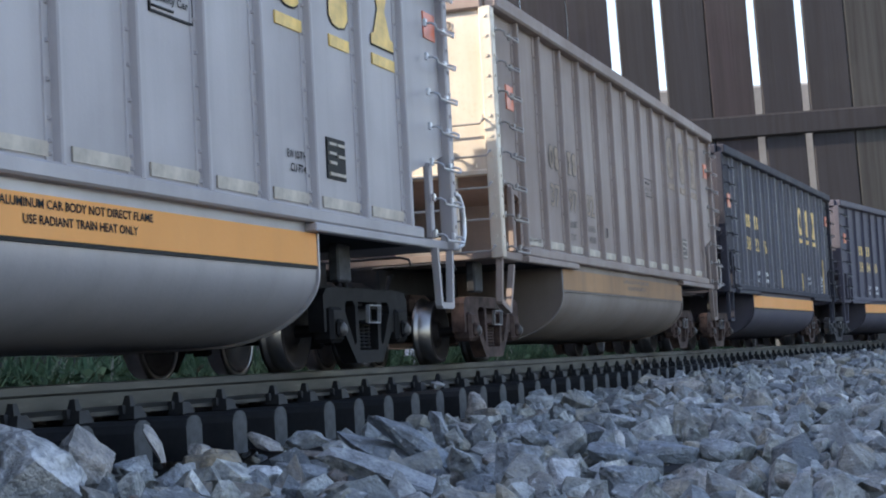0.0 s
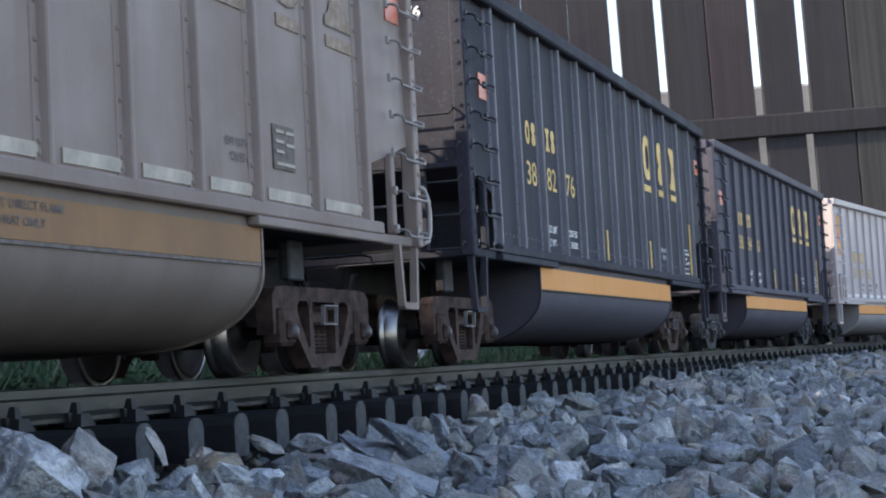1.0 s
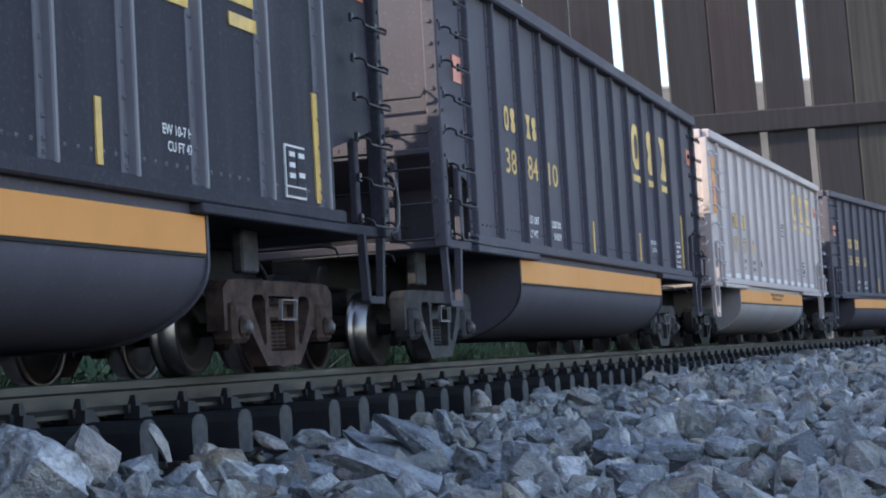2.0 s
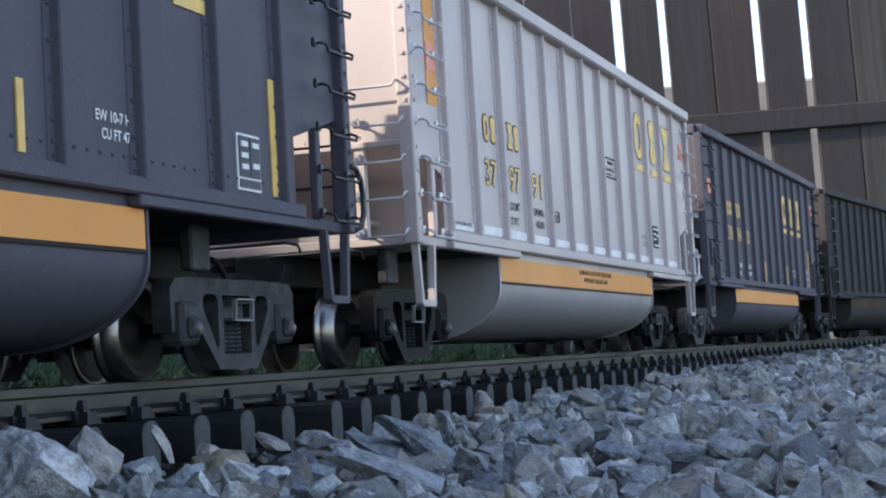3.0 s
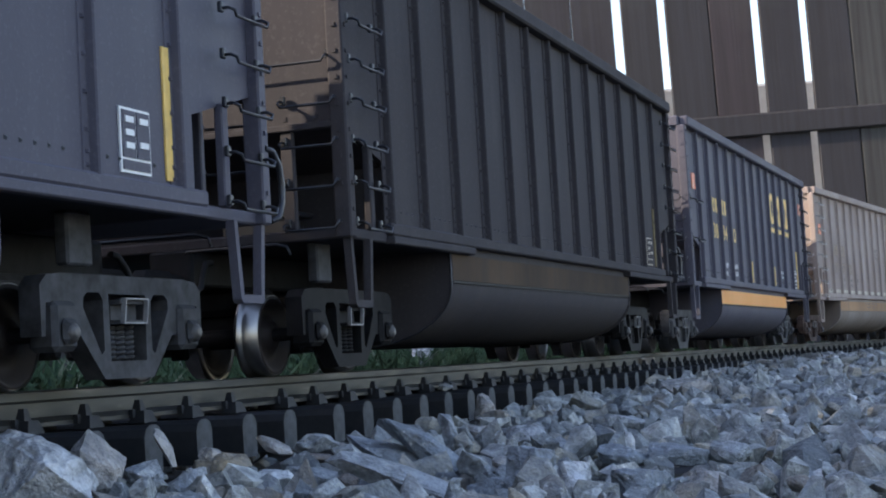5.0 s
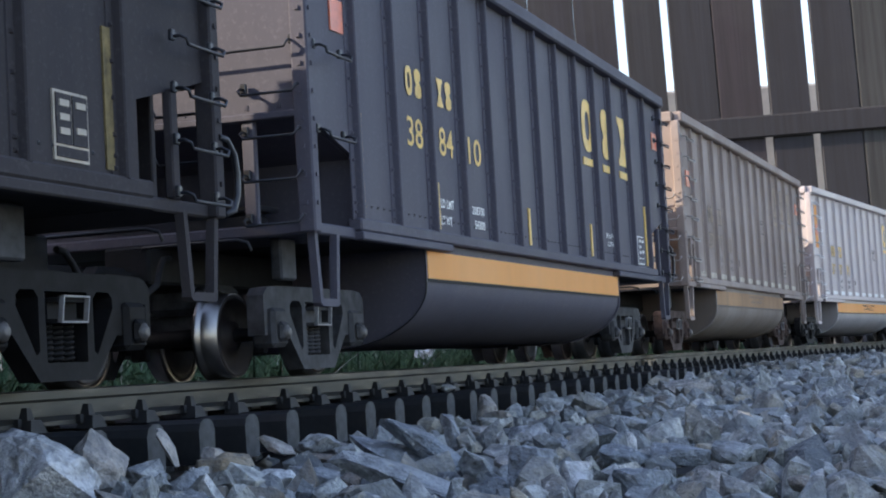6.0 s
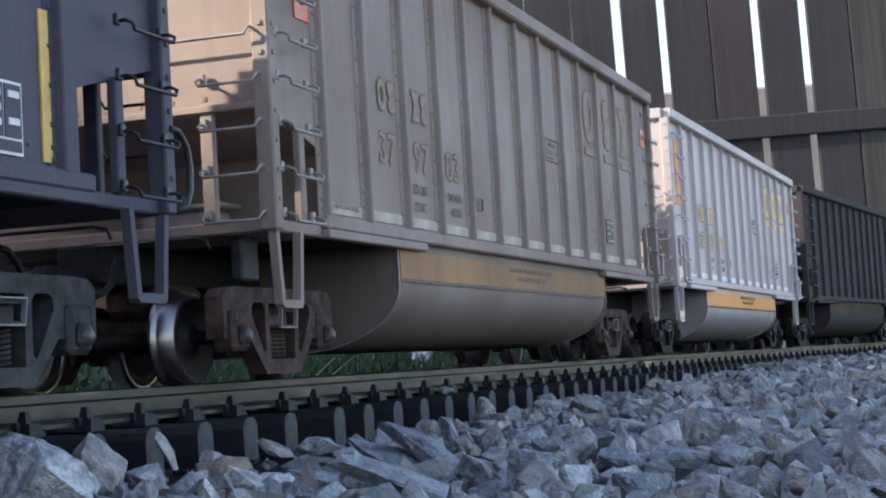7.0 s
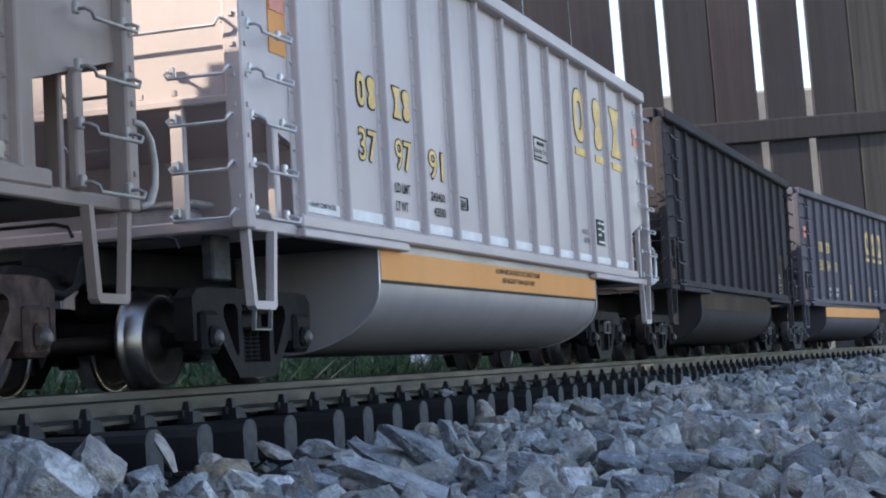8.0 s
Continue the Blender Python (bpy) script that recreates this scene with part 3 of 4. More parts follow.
RIBS = [0.0405, 0.0745] + [0.1105 + 0.0348 * k for k in range(9)] + [0.4290, 0.4690]
SHARED = {}


def X(u):
    return u - LENGTH / 2


def shared(name, key, build, mat):
    k = (name, key, mat.name)
    if k not in SHARED:
        SHARED[k] = mesh_of(name, build(), mat)
    return SHARED[k]


def rib_bmesh():
    """Upright side post: a riveted flange on the sheet and a leg standing out along its edge; its outside faces -y."""
    bm = bmesh.new()
    z0, z1 = 0.0462, 0.1400
    prof = [(-0.0034, 0.0), (-0.0032, -0.0004), (-0.0009, -0.0006), (-0.0006, -0.0024), (-0.0002, -0.0028), (0.0008, -0.0028), (0.0012, -0.0024), (0.0012, 0.0)]
    a = [bm.verts.new((x, y, z0)) for x, y in prof]
    b = [bm.verts.new((x, y, z1)) for x, y in prof]
    for i in range(len(prof)):
        j = (i + 1) % len(prof)
        bm.faces.new((a[i], a[j], b[j], b[i]))
    bm.faces.new(list(reversed(a)))
    bm.faces.new(b)
    bmesh.ops.recalc_face_normals(bm, faces=bm.faces[:])
    for z in [z0 + 0.0022, z0 + 0.0050] + [z0 + 0.0098 + k * 0.0083 for k in range(10)]:
        base = [bm.verts.new((-0.0021 + 0.0006 * c, -0.0003, z + 0.0006 * d)) for c, d in ((-1, -1), (1, -1), (1, 1), (-1, 1))]
        tip = [bm.verts.new((-0.0021 + 0.0003 * c, -0.0012, z + 0.0003 * d)) for c, d in ((-1, -1), (1, -1), (1, 1), (-1, 1))]
        bm.faces.new(tip)
        for i in range(4):
            bm.faces.new((base[i], base[(i + 1) % 4], tip[(i + 1) % 4], tip[i]))
    return bm


def grab_bmesh(x0, x1, out=0.0042, drop=0.0022):
    """Wire grab iron along x standing off a face toward -y, its legs rising to their bolts."""
    bm = bmesh.new()
    tube(bm, [(x0, 0, drop), (x0, -out * 0.6, drop), (x0, -out, drop * 0.6), (x0 + 0.0008, -out, 0), (x1 - 0.0008, -out, 0), (x1, -out, drop * 0.6), (x1, -out * 0.6, drop), (x1, 0, drop)], 0.00045, 6)
    for x in (x0, x1):
        box(bm, x - 0.0010, x + 0.0010, -0.0009, 0.0004, drop - 0.0010, drop + 0.0018, 0.0003)
    return bm


def stirrup_bmesh():
    """Flat strap step hung below the corner of the body."""
    bm = bmesh.new()
    h, w = 0.0212, 0.0170
    pts = [(-w / 2 - 0.0008, 0), (-w / 2 + 0.0012, 0), (-w / 2 + 0.0034, -h + 0.0022), (w / 2 - 0.0034, -h + 0.0022), (w / 2 - 0.0012, 0), (w / 2 + 0.0008, 0),
           (w / 2 - 0.0014, -h + 0.001), (w / 2 - 0.0026, -h), (-w / 2 + 0.0026, -h), (-w / 2 + 0.0014, -h + 0.001)]
    prism(bm, [pts[0], pts[1], pts[2], pts[9]], -0.0012, 0.0012)
    prism(bm, [pts[9], pts[2], pts[3], pts[6], pts[7], pts[8]], -0.0013, 0.0013)
    prism(bm, [pts[3], pts[4], pts[5], pts[6]], -0.0012, 0.0012)
    return bm


def tub_section(n=9):
    """Half outline (y, z) of the rounded tub below the sills."""
    pts = [(0.0563, 0.0426), (0.0563, 0.0290)]
    for k in range(1, n + 1):
        a = k / n * math.pi / 2
        pts.append((0.0203 + 0.036 * math.cos(a), 0.0290 - 0.0205 * math.sin(a)))
    return pts


def tub_bmesh():
    bm = bmesh.new()
    half = tub_section()
    ring = [(-y, z) for y, z in half] + [(y, z) for y, z in reversed(half)]
    a = [bm.verts.new((X(0.103), y, z)) for y, z in ring]
    b = [bm.verts.new((X(0.3925), y, z)) for y, z in ring]
    for i in range(len(ring) - 1):
        f = bm.faces.new((a[i], a[i + 1], b[i + 1], b[i]))
        f.smooth = 1 <= i <= len(ring) - 3 and i != len(half) - 1
    bmesh.ops.recalc_face_normals(bm, faces=bm.faces[:])
    return bm


def tub_end_bmesh(u, thick):
    """Plate closing one end of the tub, with a small rim standing proud."""
    bm = bmesh.new()
    half = [(y + 0.0007, z - 0.0007) for y, z in tub_section(12)]
    ring = [(-y, z) for y, z in half] + [(y, z) for y, z in reversed(half)]
    a = [bm.verts.new((X(u), y, z)) for y, z in ring]
    b = [bm.verts.new((X(u + thick), y, z)) for y, z in ring]
    bm.faces.new(a)
    bm.faces.new(list(reversed(b)))
    for i in range(len(ring)):
        j = (i + 1) % len(ring)
        bm.faces.new((a[i], a[j], b[j], b[i]))
    bmesh.ops.recalc_face_normals(bm, faces=bm.faces[:])
    return bm


# Thin tube added for the highlight along the end plate's lit edge.
def tub_highlight_bmesh(u):
    half = [(y + 0.0007, z - 0.0007) for y, z in tub_section(12)]
    return tube(bmesh.new(), [(X(u), y, z) for y, z in [(-y, z) for y, z in half] + [(y, z) for y, z in reversed(half)]], 0.00034, 5)


def side_bmesh(side):
    """Side sheet with the stepped cut-outs over the end platforms."""
    bm = bmesh.new()
    top, low = 0.1405, 0.0455
    pts = [(X(0.0405), low), (X(LENGTH - 0.0365), low), (X(LENGTH - 0.0365), 0.0655), (X(LENGTH - 0.0015), 0.0745), (X(LENGTH - 0.0015), top), (X(0.0055), top), (X(0.0055), 0.0745), (X(0.0405), 0.0655)]
    y = side * 0.0570
    prism(bm, pts, min(y, y - side * 0.0016), max(y, y - side * 0.0016))
    return bm


def sideframe_bmesh():
    """Cast truck frame with a spring window and two side windows, outside toward -y, about its own middle at the rail's height."""
    half = [(0.0300, 0.0264), (0.0360, 0.0258), (0.0388, 0.0235), (0.0386, 0.0120), (0.0370, 0.0120), (0.0364, 0.0196), (0.0248, 0.0196), (0.0246, 0.0120),
            (0.0222, 0.0122), (0.0152, 0.0052), (0.0118, 0.0018)]
    outer = half + [(-x, z) for x, z in reversed(half)]
    spring = [(0.0086, 0.0060), (0.0090, 0.0220), (-0.0090, 0.0220), (-0.0086, 0.0060)]
    side = [(0.0116, 0.0085), (0.0130, 0.0076), (0.0206, 0.0185), (0.0204, 0.0210), (0.0186, 0.0222), (0.0134, 0.0222), (0.0116, 0.0205)]
    loops = [outer, spring, side, [(-x, z) for x, z in reversed(side)]]
    flat = [p for lp in loops for p in lp]
    tris = geometry.tessellate_polygon([[Vector((x, z, 0)) for x, z in lp] for lp in loops])
    bm = bmesh.new()
    f = [bm.verts.new((x, -0.0032, z)) for x, z in flat]
    b = [bm.verts.new((x, 0.0022, z)) for x, z in flat]
    for t in tris:
        bm.faces.new([f[k] for k in t])
        bm.faces.new([b[k] for k in reversed(t)])
    at = 0
    for lp in loops:
        n = len(lp)
        for k in range(n):
            m = (k + 1) % n
            bm.faces.new((f[at + k], f[at + m], b[at + m], b[at + k]))
        at += n
    bmesh.ops.recalc_face_normals(bm, faces=bm.faces[:])
    return bm


def bolster_frame_bmesh():
    """Slanted thin rectangular rim round the bolster's end."""
    bm = bmesh.new()
    o = [(-0.0062, 0.0148), (0.0050, 0.0148), (0.0062, 0.0210), (-0.0050, 0.0210)]
    i = [(-0.0056, 0.0152), (0.0047, 0.0152), (0.0057, 0.0206), (-0.0047, 0.0206)]
    for k in range(4):
        m = (k + 1) % 4
        prism(bm, [o[k], o[m], i[m], i[k]], -0.0058, -0.0046)
    bmesh.ops.remove_doubles(bm, verts=bm.verts[:], dist=1e-6)
    return bm


def spring_bmesh():
    bm = bmesh.new()
    pts = []
    for k in range(57):
        a = k / 8 * math.tau
        pts.append((0.0019 * math.cos(a), 0.0019 * math.sin(a), 0.0060 + 0.0085 * k / 56))
    tube(bm, pts, 0.0006, 4)
    return bm


def wheel_bmesh():
    bm = bmesh.new()
    lathe(bm, [(0.0010, -0.0062), (0.0040, -0.0060), (0.0046, -0.0040), (0.0095, -0.0034), (0.0108, -0.0062), (0.0121, -0.0062), (0.0120, 0.0010), (0.0100, 0.0010), (0.0090, -0.0010), (0.0010, -0.0010)], 40)
    return bm


def tread_bmesh():
    bm = bmesh.new()
    lathe(bm, [(0.0119, -0.0060), (0.0124, -0.0060), (0.0127, -0.0012), (0.0130, -0.0006), (0.0140, 0.0), (0.0141, 0.0006), (0.0138, 0.0012), (0.0119, 0.0012)], 48, True)
    return bm


def rivet_row_bmesh():
    bm = bmesh.new()
    for k in range(5):
        x = 0.0075 + k * 0.0054
        base = [bm.verts.new((x + 0.0005 * c, 0, 0.0005 * d)) for c, d in ((-1, -1), (1, -1), (1, 1), (-1, 1))]
        tip = bm.verts.new((x, -0.0006, 0))
        for i in range(4):
            bm.faces.new((base[i], base[(i + 1) % 4], tip))
    return bm


TRUCKS = (0.042, 0.470)
BASE = 0.030


def onto(u, z):
    """Marks sit on the sheet, a little farther back than the posts."""
    return u + 0.0012 + (u - 0.0886) * 0.0091, z * 1.006 + 0.0008


def lettered(car, words, u, z, w, h, mat, y=-0.0573, label="", bold=0.02):
    u, z = onto(u, z)
    return place("lettering", text_mesh(words, h, w, mat, bold), car, (X(u), y, z), label=label)


def bar(car, name, u, z, w, h, mat, y=-0.0572, label=""):
    me = shared(name, (round(w, 5), round(h, 5)), lambda: box(bmesh.new(), 0, w, -0.0003, 0.0003, 0, h), mat)
    u, z = onto(u, z)
    return place(name, me, car, (X(u), y, z), label=label)


def mark_outline(kind, w, h, grow):
    """Loops (x, z) of one plain mark: an upright oval ring, a waisted bar or an hourglass between two slabs."""
    if kind == "ring":
        def oval(rx, rz):
            return [(w / 2 + rx * math.copysign(abs(math.cos(a)) ** 0.8, math.cos(a)), h / 2 + rz * math.copysign(abs(math.sin(a)) ** 0.8, math.sin(a))) for a in [k * math.tau / 28 for k in range(28)]]
        return [oval(w / 2 + grow, h / 2 + grow), oval(w * 0.20 - grow, h * 0.27 - grow)[::-1]]
    if kind == "bar":
        right = [(0.50, 0.0), (0.82, 0.03), (1.0, 0.14), (1.0, 0.36), (0.86, 0.47), (0.72, 0.56), (0.94, 0.66), (0.96, 0.88), (0.80, 0.97)]
    else:
        right = [(0.50, 0.0), (1.0, 0.0), (1.0, 0.13), (0.88, 0.16), (0.66, 0.50), (0.88, 0.84), (1.0, 0.87), (1.0, 1.0)]
    half = [((x - 0.5) * (w + 2 * grow), (z - 0.5) * (h + 2 * grow)) for x, z in right]
    return [[(w / 2 + x, h / 2 + z) for x, z in half] + [(w / 2 - x, h / 2 - z) for x, z in half]] if kind == "bar" else \
        [[(w / 2 + x, h / 2 + z) for x, z in half] + [(w / 2 - x, h / 2 + z) for x, z in reversed(half[1:])]]


def block_mark(car, u, z, w, h, mat, edge=None, kind="ring"):
    """Plain painted mark standing for one character of the railway's emblem."""
    def build(grow, lift):
        loops = mark_outline(kind, w, h, grow)
        flat = [p for lp in loops for p in lp]
        bm = bmesh.new()
        vs = [bm.verts.new((x, -lift, y)) for x, y in flat]
        for t in geometry.tessellate_polygon([[Vector((x, y, 0)) for x, y in lp] for lp in loops]):
            bm.faces.new([vs[k] for k in t])
        bmesh.ops.recalc_face_normals(bm, faces=bm.faces[:])
        return bm
    u, z = onto(u, z)
    if edge:
        place("emblem_edge", shared("emblem_edge", (w, h, kind), lambda: build(0.0006, 0.0), edge), car, (X(u), -0.0572, z))
    place("emblem", shared("emblem", (w, h, kind), lambda: build(0.0, 0.0001), mat), car, (X(u), -0.0573, z))


def coal_car(label, body, tub, stripe, wire, frame_mat, patch, ink, emblem, edge, digits, style, chord=None, end_mat=None, rib_mat=None, sparse=False):
    """A bathtub coal gondola on two trucks. Its root stands at the rails' level in the middle of the car."""
    car = tagged(new("coal_car"), label, "coal car", "cars of the coal train")
    chord, end_mat = chord or body, end_mat or body
    # body shell
    for side in (-1, 1):
        place("side_sheet", shared("side_sheet", side, lambda: side_bmesh(side), body), car)
        rib = shared("rib", 0, rib_bmesh, rib_mat or body)
        for u in RIBS:
            place("rib", rib, car, (X(u) if side < 0 else -X(u), side * 0.0570, 0), 0 if side < 0 else math.pi)
        place("top_chord", shared("top_chord", side, lambda: box(bmesh.new(), X(0.0042), X(LENGTH - 0.0002), side * 0.0588 - 0.0028, side * 0.0588 + 0.0028, 0.1400, 0.1462, 0.0008), chord), car)
        place("side_sill", shared("side_sill", side, lambda: box(box(bmesh.new(), X(0.0380), X(LENGTH - 0.034), side * 0.0572 - 0.0024, side * 0.0572 + 0.0024, 0.0425, 0.0466, 0.0006),
                                                              X(0.0380), X(0.124), side * 0.0560 - 0.004, side * 0.0582 + 0.0020, 0.0398, 0.0424, 0.0004), chord), car)
        place("lower_sill", shared("lower_sill", side, lambda: box(bmesh.new(), X(0.385), X(LENGTH - 0.034), side * 0.0560 - 0.004, side * 0.0582 + 0.0020, 0.0398, 0.0424, 0.0004), chord), car)
        place("tub_stripe", shared("tub_stripe", side, lambda: box(bmesh.new(), X(0.1040), X(0.3915), side * 0.0566 - 0.0004, side * 0.0566 + 0.0004, 0.0303, 0.0396), stripe), car,
              label="orange-yellow stripe along the tub")
        place("stripe_edge", shared("stripe_edge", side, lambda: box(bmesh.new(), X(0.1040), X(0.3915), side * 0.0566 - 0.0004, side * 0.0566 + 0.0004, 0.0293, 0.0302), ink), car)
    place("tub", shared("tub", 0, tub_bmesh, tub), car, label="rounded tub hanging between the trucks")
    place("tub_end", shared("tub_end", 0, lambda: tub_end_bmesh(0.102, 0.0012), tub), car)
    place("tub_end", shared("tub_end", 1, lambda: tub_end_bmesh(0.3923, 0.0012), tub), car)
    place("tub_rim", shared("tub_rim", 0, lambda: tub_highlight_bmesh(0.1016), wire), car, label="thin tube added for the highlight on the tub end's edge")
    place("floor", shared("floor", 0, lambda: box(bmesh.new(), X(0.037), X(LENGTH - 0.037), -0.0550, 0.0550, 0.0405, 0.0425), DARK), car)
    place("centre_sill", shared("centre_sill", 0, lambda: box(bmesh.new(), X(0.0), X(LENGTH + 0.004), -0.0075, 0.0075, 0.0290, 0.0402, 0.0008), DARK), car)
    for end in (-1, 1):
        x = LENGTH / 2 if end > 0 else X(FRONT)
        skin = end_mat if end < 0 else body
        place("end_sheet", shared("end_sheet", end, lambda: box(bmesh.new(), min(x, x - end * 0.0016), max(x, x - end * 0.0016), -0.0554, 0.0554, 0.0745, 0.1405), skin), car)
        place("end_chord", shared("end_chord", end, lambda: box(bmesh.new(), x - 0.0026, x + 0.0026, -0.0560, 0.0560, 0.1398, 0.1464, 0.0008), chord), car)

        def ledge():
            bm = box(bmesh.new(), x - 0.001 - 0.0012, x - 0.001 + 0.0032, -0.0555, 0.0555, 0.0735, 0.0757, 0.0004) if end > 0 else box(bmesh.new(), x - 0.0022, x + 0.0022, -0.0555, 0.0555, 0.0735, 0.0757, 0.0004)
            for k in range(11):
                box(bm, x + end * 0.0018, x + end * 0.0028, -0.050 + k * 0.01 - 0.0007, -0.050 + k * 0.01 + 0.0007, 0.0765, 0.0779)
            return bm
        place("end_ledge", shared("end_ledge", end, ledge, skin), car)
        place("end_bulkhead", shared("end_bulkhead", end, lambda: prism(bmesh.new(), [(x - end * 0.0375, 0.0425), (x - end * 0.0390, 0.0425), (x - end * 0.0390, 0.0660), (x - end * 0.0030, 0.0752), (x - end * 0.0030, 0.0740), (x - end * 0.0375, 0.0650)], -0.0550, 0.0550), body), car)
        place("end_platform", shared("end_platform", end, lambda: box(bmesh.new(), min(x, x - end * 0.037), max(x, x - end * 0.037), -0.0572, 0.0572, 0.0402, 0.0436, 0.0005), body), car)
        place("brake_cylinder", shared("brake_cylinder", end, lambda: box(box(bmesh.new(), x - end * 0.026 - 0.006, x - end * 0.026 + 0.006, -0.030, -0.006, 0.0436, 0.0500, 0.0015), x - end * 0.026 - 0.007, x - end * 0.026 + 0.007, -0.033, -0.010, 0.0500, 0.0516, 0.0005), wire), car)
        for side in (-1, 1):
            y = side * 0.0572

            def post():
                bm = box(bmesh.new(), x - 0.0024, x + 0.0024, y - 0.0026, y + 0.0026, 0.0402, 0.1405, 0.0005)
                for k in range(12):
                    z = 0.048 + k * 0.008
                    box(bm, x - 0.0006, x + 0.0006, y + side * 0.0024, y + side * 0.0031, z, z + 0.0012)
                    box(bm, x + end * 0.0022, x + end * 0.0029, y - 0.0006, y + 0.0006, z, z + 0.0012)
                return bm
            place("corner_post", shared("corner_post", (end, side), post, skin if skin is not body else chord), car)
            bare = sparse and end < 0 and side < 0
            if not bare:
                place("side_stile", shared("side_stile", (end, side), lambda: box(bmesh.new(), x - end * 0.0205 - 0.0018, x - end * 0.0205 + 0.0018, y - 0.0012, y + 0.0012, 0.0436, 0.0700, 0.0004), chord), car)
            place("end_stile", shared("end_stile", (end, side), lambda: box(bmesh.new(), x - 0.0012, x + 0.0012, side * 0.0395 - 0.0020, side * 0.0395 + 0.0020, 0.0436, 0.0745, 0.0004), skin if skin is not body else chord), car)
            me = shared("side_rung", 0, lambda: grab_bmesh(-0.0100, 0.0100), wire)
            for z in (0.0675, 0.0920) if bare else (0.0425, 0.0550, 0.0675, 0.0800, 0.0920, 0.1045, 0.1165, 0.1290):
                place("rung", me, car, (x - end * 0.0125, y + side * 0.0022, z), 0 if side < 0 else math.pi)
            me = shared("end_rung", 0, lambda: grab_bmesh(-0.0088, 0.0088), wire)
            for z in (0.0430, 0.0555, 0.0680, 0.0805):
                place("rung", me, car, (x + end * 0.0012, side * 0.0478, z), end * math.pi / 2)
            step = shared("stirrup_step", 0, stirrup_bmesh, chord)
            ob = place("stirrup_step", step, car, (x - end * 0.0090, y, 0.0405))
            if digits and digits[2] == "82" and end < 0 and side < 0:
                ob.rotation_euler = (0, radians(17), 0)
        place("rung", shared("long_rung", 0, lambda: grab_bmesh(-0.0545, 0.0545), wire), car, (x + end * 0.0006, 0, 0.0935), end * math.pi / 2)

        def coupler():
            bm = box(bmesh.new(), min(x, x + end * 0.016), max(x, x + end * 0.016), -0.0045, 0.0045, 0.0250, 0.0325, 0.001)
            box(bm, x + end * 0.020 - 0.009, x + end * 0.020 + 0.009, -0.0062 if end < 0 else -0.002, 0.002 if end < 0 else 0.0062, 0.0235, 0.0335, 0.0022)
            return bm
        place("coupler", shared("coupler", end, coupler, TRUCK), car)
        place("air_hose", shared("air_hose", end, lambda: tube(bmesh.new(), [(x, -0.012, 0.036), (x + end * 0.004, -0.012, 0.0355), (x + end * 0.007, -0.0125, 0.0325), (x + end * 0.010, -0.013, 0.0280),
                                                              (x + end * 0.016, -0.013, 0.0255), (x + end * 0.024, -0.012, 0.0262)], 0.0010, 6), DARK), car)
        place("uncoupling_lever", shared("uncoupling_lever", end, lambda: tube(bmesh.new(), [(x + end * 0.003, -0.003, 0.0370), (x + end * 0.004, -0.006, 0.0395), (x + end * 0.004, -0.036, 0.0395), (x + end * 0.0045, -0.0395, 0.0385),
                                                                      (x + end * 0.0045, -0.0405, 0.0360)], 0.0005, 6), WIRE_BLACK), car)
    # hose loop standing beside the rear corner
    e = LENGTH / 2
    place("corner_hose", shared("corner_hose", 0, lambda: tube(bmesh.new(), [(e, -0.0596, 0.0605), (e + 0.0040, -0.0600, 0.0602), (e + 0.0078, -0.0600, 0.0570), (e + 0.0092, -0.0600, 0.0520), (e + 0.0088, -0.0600, 0.0465),
                                                              (e + 0.0068, -0.0598, 0.0425), (e + 0.0030, -0.0590, 0.0412)], 0.0009, 6), wire), car)
    # trucks
    for u in TRUCKS:
        tr = place("truck", shared("truck_bolster", 0, lambda: box(box(bmesh.new(), -0.0065, 0.0065, -0.0370, 0.0370, 0.0150, 0.0210, 0.001), -0.011, 0.011, -0.011, 0.011, 0.0205, 0.0295, 0.002), frame_mat), car, (X(u), 0, 0), label="cast truck with spring nest")
        for side in (-1, 1):
            r = 0 if side < 0 else math.pi
            place("sideframe", shared("sideframe", 0, sideframe_bmesh, frame_mat), tr, (0, side * 0.0385, 0), r)
            for cx in (-0.0045, 0.0, 0.0045):
                place("spring", shared("spring", 0, spring_bmesh, frame_mat), tr, (cx, side * 0.0380, 0), r)
            place("bolster_end", shared("bolster_end", 0, lambda: box(box(bmesh.new(), -0.0060, 0.0060, -0.0052, 0.003, 0.0146, 0.0150, 0.0001), -0.0060, 0.0060, -0.0052, 0.003, 0.0200, 0.0206, 0.0001) and
                                                     box(box(box(bmesh.new(), -0.0062, 0.0062, -0.0046, 0.003, 0.0148, 0.0158), -0.0062, 0.0062, -0.0046, 0.003, 0.0196, 0.0206), -0.0062, 0.0062, -0.002, 0.003, 0.0158, 0.0196), frame_mat), tr, (0, side * 0.0385, 0), r)
            for ax in (-1, 1):
                place("axle_box", shared("axle_box", 0, lambda: box(box(bmesh.new(), -0.0050, 0.0050, -0.0046, 0.0030, 0.0085, 0.0200, 0.0012), -0.0030, 0.0030, -0.0062, -0.0040, 0.0100, 0.0160, 0.0012), frame_mat), tr, (ax * BASE, side * 0.0385, 0), r)
            place("brake_shoe", shared("brake_shoe", 0, lambda: box(bmesh.new(), -0.0132, -0.0110, -0.0040, 0.0030, 0.0070, 0.0185, 0.0008), frame_mat), tr, (0, side * 0.0260, 0), r)
        for side in (-1, 1):
            r = 0 if side < 0 else math.pi
            place("bolster_frame", shared("bolster_frame", 0, bolster_frame_bmesh, GIB), tr, (0, side * 0.0385, 0), r, "pale outlined bolster end")
